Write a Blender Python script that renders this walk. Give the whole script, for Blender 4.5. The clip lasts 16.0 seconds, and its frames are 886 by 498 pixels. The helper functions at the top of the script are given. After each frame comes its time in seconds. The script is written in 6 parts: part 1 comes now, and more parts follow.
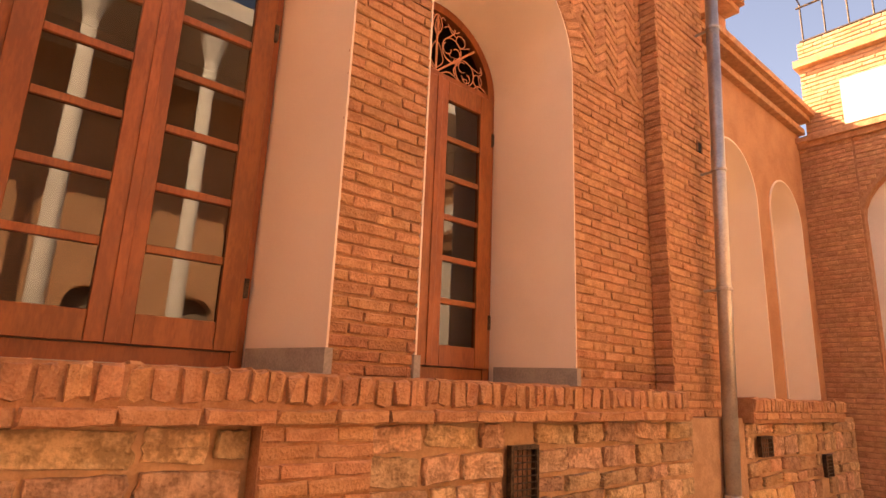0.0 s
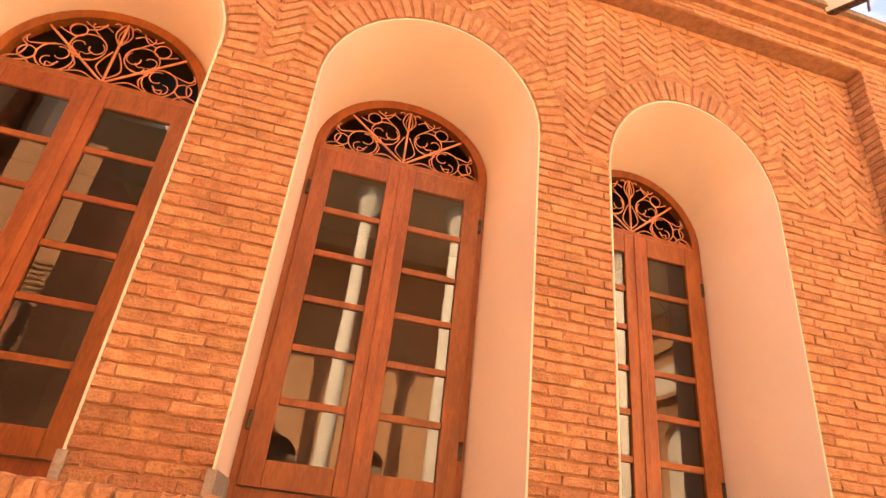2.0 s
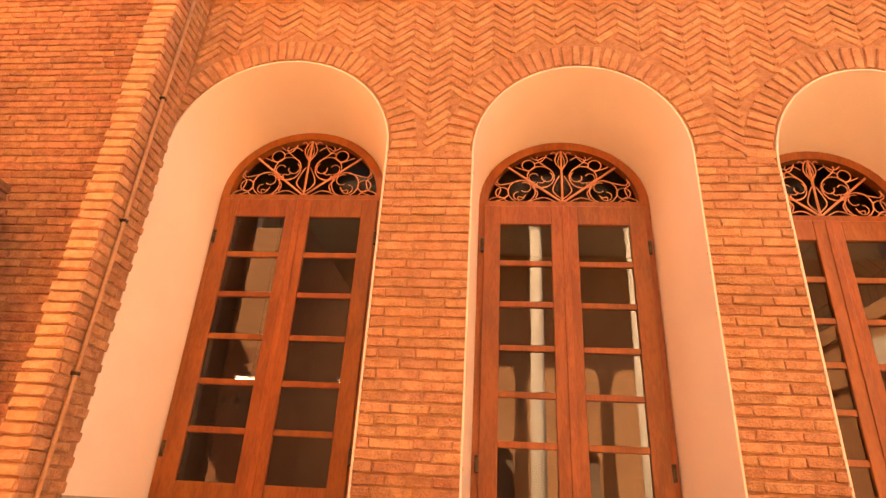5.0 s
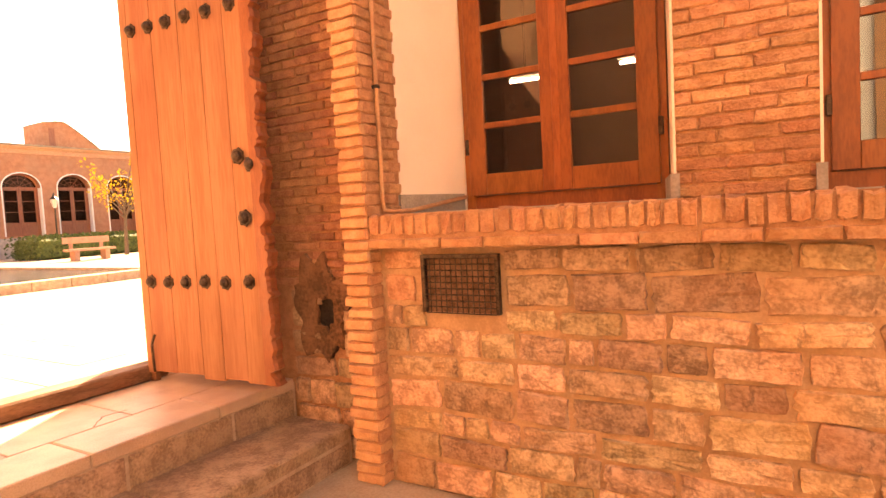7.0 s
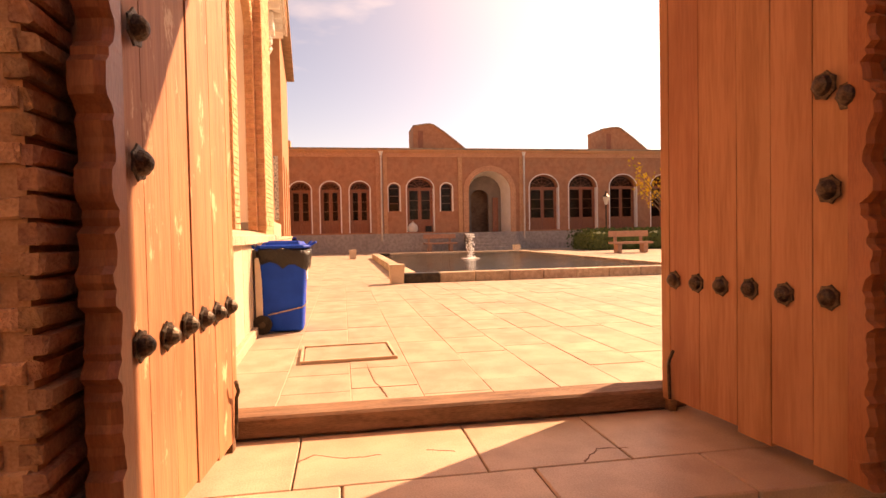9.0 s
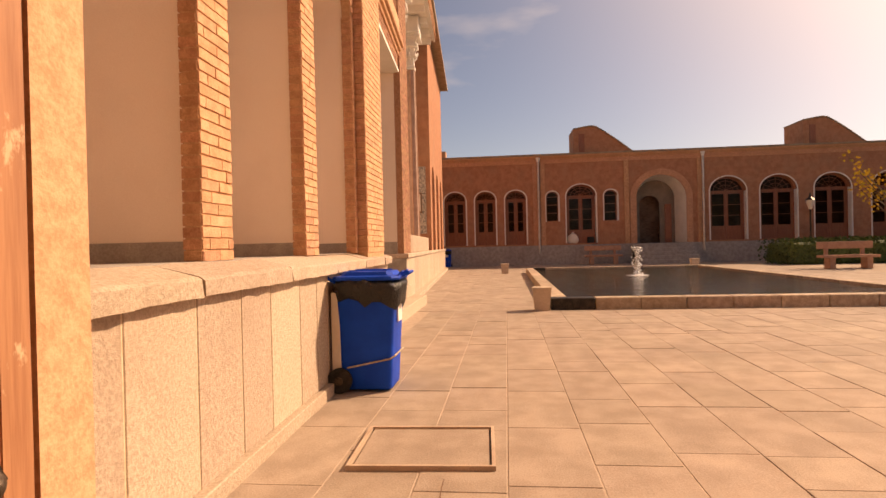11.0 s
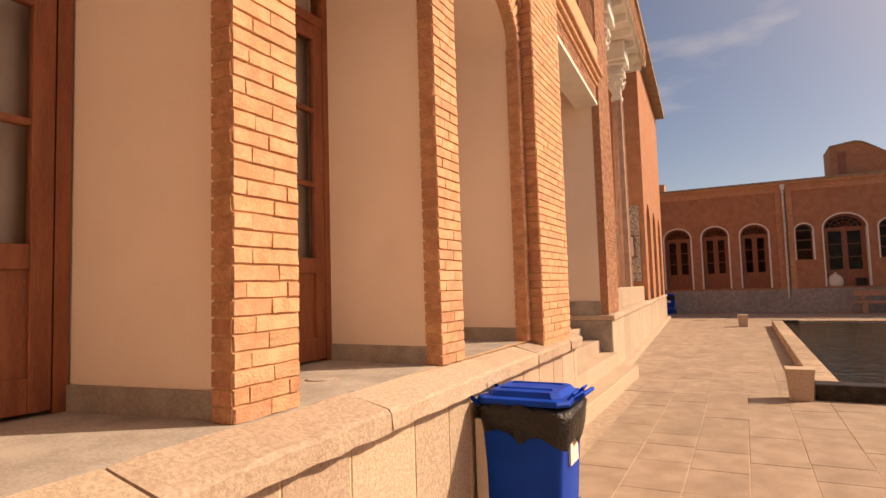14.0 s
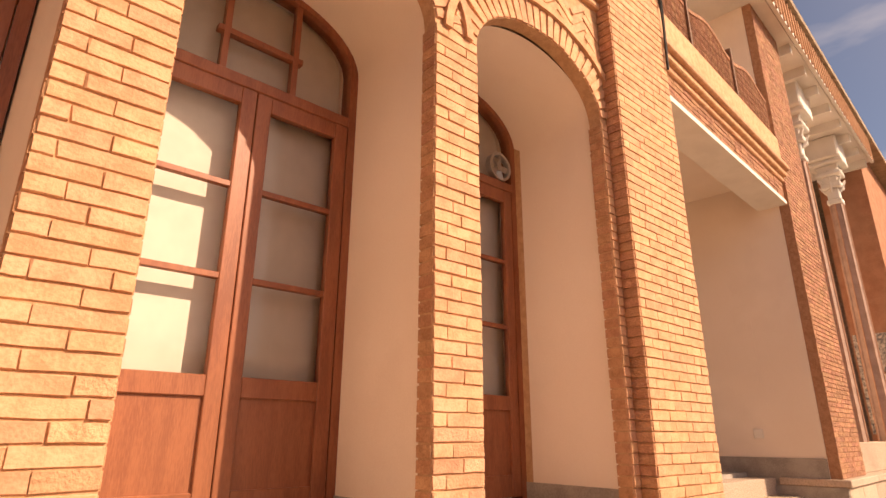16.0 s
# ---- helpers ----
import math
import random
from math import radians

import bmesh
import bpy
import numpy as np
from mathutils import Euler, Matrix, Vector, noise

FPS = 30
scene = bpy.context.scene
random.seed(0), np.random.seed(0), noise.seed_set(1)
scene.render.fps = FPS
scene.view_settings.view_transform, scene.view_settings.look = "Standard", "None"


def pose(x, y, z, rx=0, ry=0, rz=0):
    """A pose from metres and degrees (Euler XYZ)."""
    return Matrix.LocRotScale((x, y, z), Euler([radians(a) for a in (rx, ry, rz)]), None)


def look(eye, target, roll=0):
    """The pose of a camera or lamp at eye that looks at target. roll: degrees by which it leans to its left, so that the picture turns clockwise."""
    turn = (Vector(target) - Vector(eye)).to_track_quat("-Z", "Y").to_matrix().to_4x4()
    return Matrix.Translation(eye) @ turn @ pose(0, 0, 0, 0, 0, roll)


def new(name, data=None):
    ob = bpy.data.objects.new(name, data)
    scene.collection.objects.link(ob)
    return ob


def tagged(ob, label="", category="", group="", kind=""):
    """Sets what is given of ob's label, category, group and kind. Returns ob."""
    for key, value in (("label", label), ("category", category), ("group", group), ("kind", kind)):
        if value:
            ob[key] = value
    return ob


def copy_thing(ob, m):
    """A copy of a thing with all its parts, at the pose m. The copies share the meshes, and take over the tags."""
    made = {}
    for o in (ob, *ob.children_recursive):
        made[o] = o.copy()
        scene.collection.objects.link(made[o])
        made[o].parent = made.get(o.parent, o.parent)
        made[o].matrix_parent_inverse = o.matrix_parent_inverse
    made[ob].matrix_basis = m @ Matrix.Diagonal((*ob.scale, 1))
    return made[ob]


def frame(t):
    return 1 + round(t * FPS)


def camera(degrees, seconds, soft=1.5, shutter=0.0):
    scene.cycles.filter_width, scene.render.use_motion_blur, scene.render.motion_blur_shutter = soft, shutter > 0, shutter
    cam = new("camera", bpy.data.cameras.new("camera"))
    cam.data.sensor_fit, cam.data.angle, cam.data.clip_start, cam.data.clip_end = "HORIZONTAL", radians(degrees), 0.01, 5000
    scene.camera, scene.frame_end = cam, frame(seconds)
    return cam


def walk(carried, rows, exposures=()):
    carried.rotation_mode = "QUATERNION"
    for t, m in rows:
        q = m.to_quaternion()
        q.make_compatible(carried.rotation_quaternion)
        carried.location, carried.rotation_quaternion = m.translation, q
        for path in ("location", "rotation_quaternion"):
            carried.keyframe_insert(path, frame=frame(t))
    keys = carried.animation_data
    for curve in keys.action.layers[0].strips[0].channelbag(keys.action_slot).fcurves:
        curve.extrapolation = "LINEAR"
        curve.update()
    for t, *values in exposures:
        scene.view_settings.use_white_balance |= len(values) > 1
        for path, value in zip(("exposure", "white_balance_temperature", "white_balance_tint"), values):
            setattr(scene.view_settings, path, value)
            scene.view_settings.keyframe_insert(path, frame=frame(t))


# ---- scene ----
cam = camera(75.0, 16.0)
PATH = [
    (0, (1.669, 1.398, 1.091), (2.921, 2.886, 1.558), 2.3),
    (0.5, (1.684, 1.284, 1.086), (2.564, 2.981, 1.675), 4.8),
    (1, (1.727, 1.115, 1.1), (2.288, 2.89, 1.829), 7.6),
    (1.5, (1.761, 1.039, 1.076), (2.157, 2.804, 1.929), 8.0),
    (2, (1.798, 0.942, 1.068), (2.2, 2.68, 1.972), 6.7),
    (2.5, (1.756, 0.844, 1.065), (2.314, 2.542, 1.963), 2.6),
    (3, (1.716, 0.726, 1.096), (2.274, 2.347, 2.125), 3.0),
    (3.2, (1.728, 0.683, 1.109), (2.268, 2.275, 2.192), 4.3),
    (5.3, (1.715, 0.456, 1.278), (1.46, 2.313, 1.973), 2.1),
    (5.5, (1.705, 0.491, 1.273), (1.419, 2.389, 1.836), 1.4),
    (6, (1.671, 0.56, 1.223), (1.179, 2.483, 1.466), -1.0),
    (6.5, (1.567, 0.644, 1.17), (0.767, 2.477, 1.169), -3.2),
    (7, (1.379, 0.779, 1.117), (0.37, 2.502, 0.996), -3.1),
    (7.5, (1.18, 0.92, 1.085), (-0.109, 2.441, 0.928), -2.6),
    (8, (1.071, 1.12, 1.08), (-0.522, 2.328, 1.113), -0.8),
    (8.5, (0.803, 1.31, 1.02), (-1.043, 2.08, 1.029), -0.0),
    (8.6, (0.721, 1.347, 1.015), (-1.163, 2.018, 0.989), 0.5),
    (9, (0.321, 1.526, 1.02), (-1.648, 1.869, 0.966), -1.1),
    (9.5, (-0.08, 1.793, 1.018), (-2.078, 1.826, 0.942), -2.2),
    (9.7, (-0.259, 1.894, 1.017), (-2.257, 1.841, 0.945), -2.6),
    (11.8, (-1.847, 2.046, 1.291), (-3.825, 1.749, 1.301), -1.0),
    (12, (-1.892, 2.053, 1.319), (-3.864, 1.715, 1.332), -1.1),
    (12.5, (-2.156, 2.082, 1.379), (-4.098, 1.607, 1.387), -1.7),
    (13, (-2.332, 2.072, 1.53), (-4.22, 1.411, 1.537), -2.0),
    (13.5, (-2.57, 2.042, 1.552), (-4.38, 1.193, 1.604), -1.5),
    (14, (-2.835, 2.055, 1.558), (-4.606, 1.137, 1.694), -1.7),
    (14.5, (-3.192, 2.105, 1.543), (-4.836, 0.995, 1.792), -1.3),
    (15, (-3.5, 2.173, 1.514), (-5.029, 0.948, 1.916), -0.5),
    (15.5, (-3.883, 2.300, 1.53), (-5.331, 1.051, 2.119), -0.7),
    (16, (-4.207, 2.393, 1.501), (-5.470, 0.972, 2.121), 0.2),
]
EXPOSURES = [(0, 3.25, 9900, 28), (0.5, 3.8, 9800, 25), (1.5, 3.95, 9900, 23), (3, 4.1, 10600, 22), (5.5, 3.82, 12800, 33), (6.5, 4.05, 11000, 24), (7.5, 3.9, 10800, 26), (8.0, 3.6, 11600, 31), (8.5, 2.8, 11500, 36), (9.5, 2.0, 10800, 38), (11.8, 1.22, 8300, 24), (13.5, 1.25, 8000, 23), (16, 1.52, 8000, 25)]
walk(cam, [(t, look(eye, target, roll)) for t, eye, target, roll in PATH], EXPOSURES)

# ---- sky and sun ----
SUN_WAY = Vector((-0.42, 0.68, 0.60)).normalized()
world = bpy.data.worlds.new("sky")
scene.world = world
world.use_nodes = True
wn, wl = world.node_tree.nodes, world.node_tree.links
wn.clear()
sky = wn.new("ShaderNodeTexSky")
sky.sky_type, sky.sun_disc = "NISHITA", False
sky.sun_elevation = math.asin(SUN_WAY.z)
sky.sun_rotation = math.atan2(SUN_WAY.x, SUN_WAY.y)
sky.dust_density, sky.altitude = 0.6, 1200
wtc, wmap, wno, wramp, wmix = (wn.new("ShaderNode" + k) for k in ("TexCoord", "Mapping", "TexNoise", "ValToRGB", "MixRGB"))
wmap.inputs["Scale"].default_value = (1.2, 2.6, 9.0)
wno.inputs["Scale"].default_value, wno.inputs["Detail"].default_value = 1.3, 5.0
wramp.color_ramp.elements[0].position, wramp.color_ramp.elements[1].position = 0.62, 0.86
wramp.color_ramp.elements[1].color = (0.45, 0.45, 0.45, 1)
wmix.inputs["Color2"].default_value = (9.0, 8.6, 8.2, 1)
wbg, wout = wn.new("ShaderNodeBackground"), wn.new("ShaderNodeOutputWorld")
wbg.inputs["Strength"].default_value = 0.039
wl.new(wtc.outputs["Generated"], wmap.inputs["Vector"])
wl.new(wmap.outputs["Vector"], wno.inputs["Vector"])
wl.new(wno.outputs["Fac"], wramp.inputs["Fac"])
wl.new(wramp.outputs["Color"], wmix.inputs["Fac"])
wl.new(sky.outputs["Color"], wmix.inputs["Color1"])
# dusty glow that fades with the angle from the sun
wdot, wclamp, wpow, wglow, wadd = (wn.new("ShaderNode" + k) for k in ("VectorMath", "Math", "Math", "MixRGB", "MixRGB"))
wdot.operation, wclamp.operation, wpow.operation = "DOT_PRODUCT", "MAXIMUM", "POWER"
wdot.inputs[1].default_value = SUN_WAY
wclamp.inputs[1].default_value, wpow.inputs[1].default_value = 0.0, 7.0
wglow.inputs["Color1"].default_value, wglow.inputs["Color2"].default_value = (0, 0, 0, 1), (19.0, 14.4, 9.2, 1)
wadd.blend_type = "ADD"
wadd.inputs["Fac"].default_value = 1.0
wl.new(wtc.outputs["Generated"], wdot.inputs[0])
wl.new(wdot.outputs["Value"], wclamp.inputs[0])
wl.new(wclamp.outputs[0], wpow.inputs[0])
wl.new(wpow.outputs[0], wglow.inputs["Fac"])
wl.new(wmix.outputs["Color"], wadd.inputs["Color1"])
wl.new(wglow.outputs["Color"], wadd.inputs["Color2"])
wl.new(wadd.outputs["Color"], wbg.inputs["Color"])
wl.new(wbg.outputs["Background"], wout.inputs["Surface"])
sun = new("sun", bpy.data.lights.new("sun", "SUN"))
sun.data.energy, sun.data.angle, sun.data.color = 2.3, radians(0.53), (1.0, 0.85, 0.64)
sun.matrix_world = look(SUN_WAY * 60, (0, 0, 0))


# ---- materials ----
def material(name, low, high, rough=0.85, scale=9.0, bump=0.3, metal=0.0, fine=60.0, patch=None, patch_amount=0.35, vary=0.0, spec=0.3, stretch=(1, 1, 1), depth=0.006, chips=None):
    """Two tones mixed by coarse and fine noise in metres, with a bump; vary: tone change from piece to piece; patch: a stain colour."""
    m = bpy.data.materials.new(name)
    m.use_nodes = True
    n, l = m.node_tree.nodes, m.node_tree.links
    p = n["Principled BSDF"]
    p.inputs["Roughness"].default_value, p.inputs["Metallic"].default_value = rough, metal
    p.inputs["Specular IOR Level"].default_value = spec
    geo = n.new("ShaderNodeNewGeometry")
    mp = n.new("ShaderNodeMapping")
    mp.inputs["Scale"].default_value = stretch
    l.new(geo.outputs["Position"], mp.inputs["Vector"])
    coarse, grain = n.new("ShaderNodeTexNoise"), n.new("ShaderNodeTexNoise")
    coarse.inputs["Scale"].default_value, coarse.inputs["Detail"].default_value = scale, 6
    grain.inputs["Scale"].default_value, grain.inputs["Detail"].default_value = fine, 4
    for q in (coarse, grain):
        l.new(mp.outputs["Vector"], q.inputs["Vector"])
    add = n.new("ShaderNodeMath")
    add.operation = "MULTIPLY_ADD"
    l.new(grain.outputs["Fac"], add.inputs[0])
    add.inputs[1].default_value = 0.7
    l.new(coarse.outputs["Fac"], add.inputs[2])
    ramp = n.new("ShaderNodeValToRGB")
    ramp.color_ramp.elements[0].position, ramp.color_ramp.elements[1].position = 0.69, 1.0
    ramp.color_ramp.elements[0].color, ramp.color_ramp.elements[1].color = (*low, 1), (*high, 1)
    l.new(add.outputs[0], ramp.inputs["Fac"])
    colour = ramp.outputs["Color"]
    if patch:
        big, br, mix = n.new("ShaderNodeTexNoise"), n.new("ShaderNodeValToRGB"), n.new("ShaderNodeMixRGB")
        big.inputs["Scale"].default_value, big.inputs["Detail"].default_value = 1.1, 5
        l.new(geo.outputs["Position"], big.inputs["Vector"])
        br.color_ramp.elements[0].position, br.color_ramp.elements[1].position = 0.48, 0.72
        br.color_ramp.elements[1].color = (patch_amount, patch_amount, patch_amount, 1)
        l.new(big.outputs["Fac"], br.inputs["Fac"])
        l.new(br.outputs["Color"], mix.inputs["Fac"])
        l.new(colour, mix.inputs["Color1"])
        mix.inputs["Color2"].default_value = (*patch, 1)
        colour = mix.outputs["Color"]
    if chips:
        flake, fr_, fmix, fmap = n.new("ShaderNodeTexNoise"), n.new("ShaderNodeValToRGB"), n.new("ShaderNodeMixRGB"), n.new("ShaderNodeMapping")
        fmap.inputs["Scale"].default_value = (1, 1, 0.45)
        flake.inputs["Scale"].default_value, flake.inputs["Detail"].default_value, flake.inputs["Roughness"].default_value = 9.0, 9, 0.68
        l.new(geo.outputs["Position"], fmap.inputs["Vector"])
        l.new(fmap.outputs["Vector"], flake.inputs["Vector"])
        fr_.color_ramp.elements[0].position, fr_.color_ramp.elements[1].position = 0.59, 0.635
        fr_.color_ramp.elements[1].color = (0.8, 0.8, 0.8, 1)
        l.new(flake.outputs["Fac"], fr_.inputs["Fac"])
        l.new(fr_.outputs["Color"], fmix.inputs["Fac"])
        l.new(colour, fmix.inputs["Color1"])
        fmix.inputs["Color2"].default_value = (*chips, 1)
        colour = fmix.outputs["Color"]
    if vary:
        info, s, hsv, rng, rng2 = n.new("ShaderNodeObjectInfo"), n.new("ShaderNodeMath"), n.new("ShaderNodeHueSaturation"), n.new("ShaderNodeMapRange"), n.new("ShaderNodeMapRange")
        fr, fr2, mul = n.new("ShaderNodeMath"), n.new("ShaderNodeMath"), n.new("ShaderNodeMath")
        fr.operation = fr2.operation = "FRACT"
        mul.operation = "MULTIPLY"
        mul.inputs[1].default_value = 7.31
        l.new(info.outputs["Random"], s.inputs[0])
        l.new(geo.outputs["Random Per Island"], s.inputs[1])
        l.new(s.outputs[0], fr.inputs[0])
        l.new(fr.outputs[0], mul.inputs[0])
        l.new(mul.outputs[0], fr2.inputs[0])
        rng.inputs["To Min"].default_value, rng.inputs["To Max"].default_value = 1 - vary, 1 + vary
        rng2.inputs["To Min"].default_value, rng2.inputs["To Max"].default_value = 0.5 - 0.05 * vary, 0.5 + 0.05 * vary
        l.new(fr.outputs[0], rng.inputs["Value"])
        l.new(fr2.outputs[0], rng2.inputs["Value"])
        l.new(rng.outputs[0], hsv.inputs["Value"])
        l.new(rng2.outputs[0], hsv.inputs["Hue"])
        l.new(colour, hsv.inputs["Color"])
        colour = hsv.outputs["Color"]
    l.new(colour, p.inputs["Base Color"])
    if bump:
        b = n.new("ShaderNodeBump")
        b.inputs["Strength"].default_value, b.inputs["Distance"].default_value = bump, depth
        l.new(add.outputs[0], b.inputs["Height"])
        l.new(b.outputs["Normal"], p.inputs["Normal"])
    return m


def glass(name, tint, rough=0.015, gain=1.0, ior=1.5):
    """A thin pane: clear (or milky) with a Fresnel gloss."""
    m = bpy.data.materials.new(name)
    m.use_nodes = True
    n, l = m.node_tree.nodes, m.node_tree.links
    n.clear()
    out, mix, fre, tr, gl = (n.new("ShaderNode" + k) for k in ("OutputMaterial", "MixShader", "Fresnel", "BsdfTransparent", "BsdfGlossy"))
    fre.inputs["IOR"].default_value = ior
    tr.inputs["Color"].default_value = (*tint, 1)
    gl.inputs["Roughness"].default_value = rough
    noise_t, bump = n.new("ShaderNodeTexNoise"), n.new("ShaderNodeBump")
    noise_t.inputs["Scale"].default_value, noise_t.inputs["Detail"].default_value = 2.2, 0.0
    l.new(n.new("ShaderNodeNewGeometry").outputs["Position"], noise_t.inputs["Vector"])
    bump.inputs["Strength"].default_value, bump.inputs["Distance"].default_value = 0.10, 0.004
    l.new(noise_t.outputs["Fac"], bump.inputs["Height"])
    l.new(bump.outputs["Normal"], gl.inputs["Normal"])
    l.new(fre.outputs[0], mix.inputs[0])
    l.new(tr.outputs[0], mix.inputs[1])
    l.new(gl.outputs[0], mix.inputs[2])
    l.new(mix.outputs[0], out.inputs["Surface"])
    return m


def glowing(name, colour, strength):
    m = bpy.data.materials.new(name)
    m.use_nodes = True
    p = m.node_tree.nodes["Principled BSDF"]
    p.inputs["Base Color"].default_value = (*colour, 1)
    p.inputs["Emission Color"].default_value = (*colour, 1)
    p.inputs["Emission Strength"].default_value = strength
    return m


M_BRICK = material("red_buff_brick", (0.455, 0.235, 0.132), (0.62, 0.35, 0.208), 0.9, 14, 1.0, fine=80, patch=(0.41, 0.19, 0.10), patch_amount=0.4, vary=0.12, depth=0.014)
M_DAMPBRICK = material("damp_stained_brick", (0.31, 0.145, 0.08), (0.47, 0.24, 0.14), 0.9, 12, 1.0, fine=80, patch=(0.50, 0.28, 0.165), patch_amount=0.6, vary=0.16, depth=0.014)
M_BUFF = material("yellow_buff_brick", (0.55, 0.30, 0.172), (0.69, 0.41, 0.25), 0.9, 14, 0.4, fine=80, patch=(0.50, 0.255, 0.14), patch_amount=0.35, vary=0.10, depth=0.010)
M_DARKBRICK = material("dark_red_and_shaded_brick", (0.30, 0.14, 0.085), (0.45, 0.24, 0.145), 0.9, 14, 1.0, fine=80, vary=0.20, depth=0.014)
M_MORTAR = material("lime_mortar", (0.36, 0.185, 0.105), (0.48, 0.265, 0.16), 0.95, 20, 0.5, fine=120)
M_PINKBRICK = material("pinkish_brick", (0.50, 0.265, 0.155), (0.63, 0.36, 0.22), 0.9, 14, 0.8, fine=80, vary=0.16, depth=0.012)
M_BUFFJOINT = material("buff_mortar", (0.46, 0.27, 0.15), (0.58, 0.36, 0.21), 0.95, 20, 0.5, fine=120)
M_STONE = material("rubble_stone", (0.325, 0.215, 0.138), (0.64, 0.445, 0.30), 0.9, 14, 1.0, fine=60, patch=(0.57, 0.27, 0.12), patch_amount=0.6, vary=0.32, depth=0.014, chips=(0.25, 0.16, 0.105))
M_STONEMORTAR = material("base_mortar", (0.42, 0.265, 0.165), (0.54, 0.355, 0.23), 0.95, 9, 0.6, fine=70)
M_PLASTER = material("cream_plaster", (0.85, 0.735, 0.63), (0.91, 0.80, 0.695), 0.85, 2.2, 0.10, fine=160, patch=(0.74, 0.61, 0.50), patch_amount=0.35)
M_WHITE = material("white_paint", (0.72, 0.68, 0.62), (0.80, 0.76, 0.70), 0.7, 3, 0.1, fine=90)
M_GREYPLINTH = material("grey_cement", (0.30, 0.27, 0.24), (0.42, 0.38, 0.34), 0.9, 6, 0.4, fine=80, patch=(0.22, 0.19, 0.17))
M_OCHRE = material("ochre_render", (0.42, 0.21, 0.12), (0.53, 0.29, 0.165), 0.92, 4, 0.5, fine=60, patch=(0.48, 0.29, 0.18), patch_amount=0.6)
M_GRANITE = material("pale_granite", (0.42, 0.325, 0.248), (0.58, 0.46, 0.36), 0.85, 55, 0.8, fine=260, patch=(0.40, 0.30, 0.225), patch_amount=0.6, vary=0.12)
M_PAVE = material("worn_paving_stone", (0.30, 0.228, 0.175), (0.40, 0.312, 0.245), 0.75, 4, 0.5, fine=90, patch=(0.26, 0.195, 0.15), patch_amount=0.5, vary=0.07, spec=0.35)
M_LANDING = material("polished_landing_stone", (0.44, 0.32, 0.235), (0.57, 0.43, 0.325), 0.5, 5, 0.35, fine=120, patch=(0.33, 0.23, 0.165), patch_amount=0.6, vary=0.10, spec=0.45)
M_RISER = material("rough_riser_stone", (0.25, 0.17, 0.12), (0.47, 0.34, 0.245), 0.85, 9, 1.0, fine=60, patch=(0.20, 0.13, 0.09), patch_amount=0.6, vary=0.15, depth=0.015)
M_SOOT = material("sooty_mud", (0.085, 0.048, 0.03), (0.27, 0.145, 0.085), 0.95, 7, 1.0, fine=40, patch=(0.34, 0.175, 0.10), patch_amount=0.8, depth=0.02)
M_SHAFT = material("mauve_painted_shaft", (0.36, 0.23, 0.18), (0.46, 0.31, 0.245), 0.6, 6, 0.1, fine=60)
M_JOINT = material("paving_joint", (0.36, 0.275, 0.21), (0.46, 0.36, 0.28), 0.95, 12, 0.3)
M_FAR = material("far_ochre_brick", (0.37, 0.162, 0.09), (0.47, 0.225, 0.13), 0.92, 4, 0.5, fine=60, patch=(0.38, 0.215, 0.135), patch_amount=0.6)
M_RIM = material("pool_rim_stone", (0.34, 0.25, 0.18), (0.50, 0.385, 0.285), 0.75, 12, 0.6, fine=90, vary=0.15)
M_BLACKRIM = material("black_rim_stone", (0.012, 0.010, 0.008), (0.05, 0.038, 0.028), 0.45, 12, 0.4, fine=90)
M_PALEJOINT = material("pale_joint", (0.58, 0.45, 0.30), (0.70, 0.56, 0.40), 0.95, 12, 0.3)
M_GROUND = material("dusty_ground", (0.33, 0.26, 0.19), (0.45, 0.36, 0.27), 0.95, 3, 0.4, fine=50)
M_WOOD = material("varnished_window_wood", (0.235, 0.066, 0.021), (0.345, 0.104, 0.033), 0.42, 4, 0.15, fine=25, spec=0.5, stretch=(3, 3, 0.7), patch=(0.30, 0.105, 0.04), vary=0.12)
M_OLDWOOD = material("old_gate_wood", (0.325, 0.150, 0.090), (0.425, 0.215, 0.135), 0.65, 3, 0.3, fine=16, spec=0.3, stretch=(4, 4, 0.35), patch=(0.25, 0.10, 0.056), patch_amount=0.6, vary=0.10)
M_CHIPPED = material("chipped_gate_wood", (0.33, 0.13, 0.068), (0.45, 0.205, 0.11), 0.6, 3, 0.4, fine=16, spec=0.35, stretch=(5, 5, 0.35), patch=(0.52, 0.27, 0.15), patch_amount=0.5, vary=0.08, chips=(0.70, 0.49, 0.32))
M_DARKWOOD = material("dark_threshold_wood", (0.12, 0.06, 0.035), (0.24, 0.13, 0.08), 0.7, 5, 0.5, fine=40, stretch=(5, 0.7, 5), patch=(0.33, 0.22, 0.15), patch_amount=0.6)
M_DOORBROWN = material("brown_door_paint", (0.225, 0.068, 0.031), (0.32, 0.108, 0.050), 0.45, 5, 0.15, fine=40, spec=0.5, stretch=(4, 4, 0.6), patch=(0.28, 0.12, 0.06), patch_amount=0.35)
M_IRON = material("dark_iron", (0.045, 0.034, 0.027), (0.12, 0.09, 0.07), 0.5, 30, 0.4, 0.8, fine=120)
M_LATTICE = material("rose_painted_fretwork", (0.55, 0.245, 0.165), (0.66, 0.32, 0.215), 0.6, 30, 0.2, fine=100)
M_GALV = material("galvanised_pipe", (0.44, 0.42, 0.40), (0.58, 0.56, 0.53), 0.38, 8, 0.15, 0.75, fine=60, patch=(0.30, 0.22, 0.16), patch_amount=0.3)
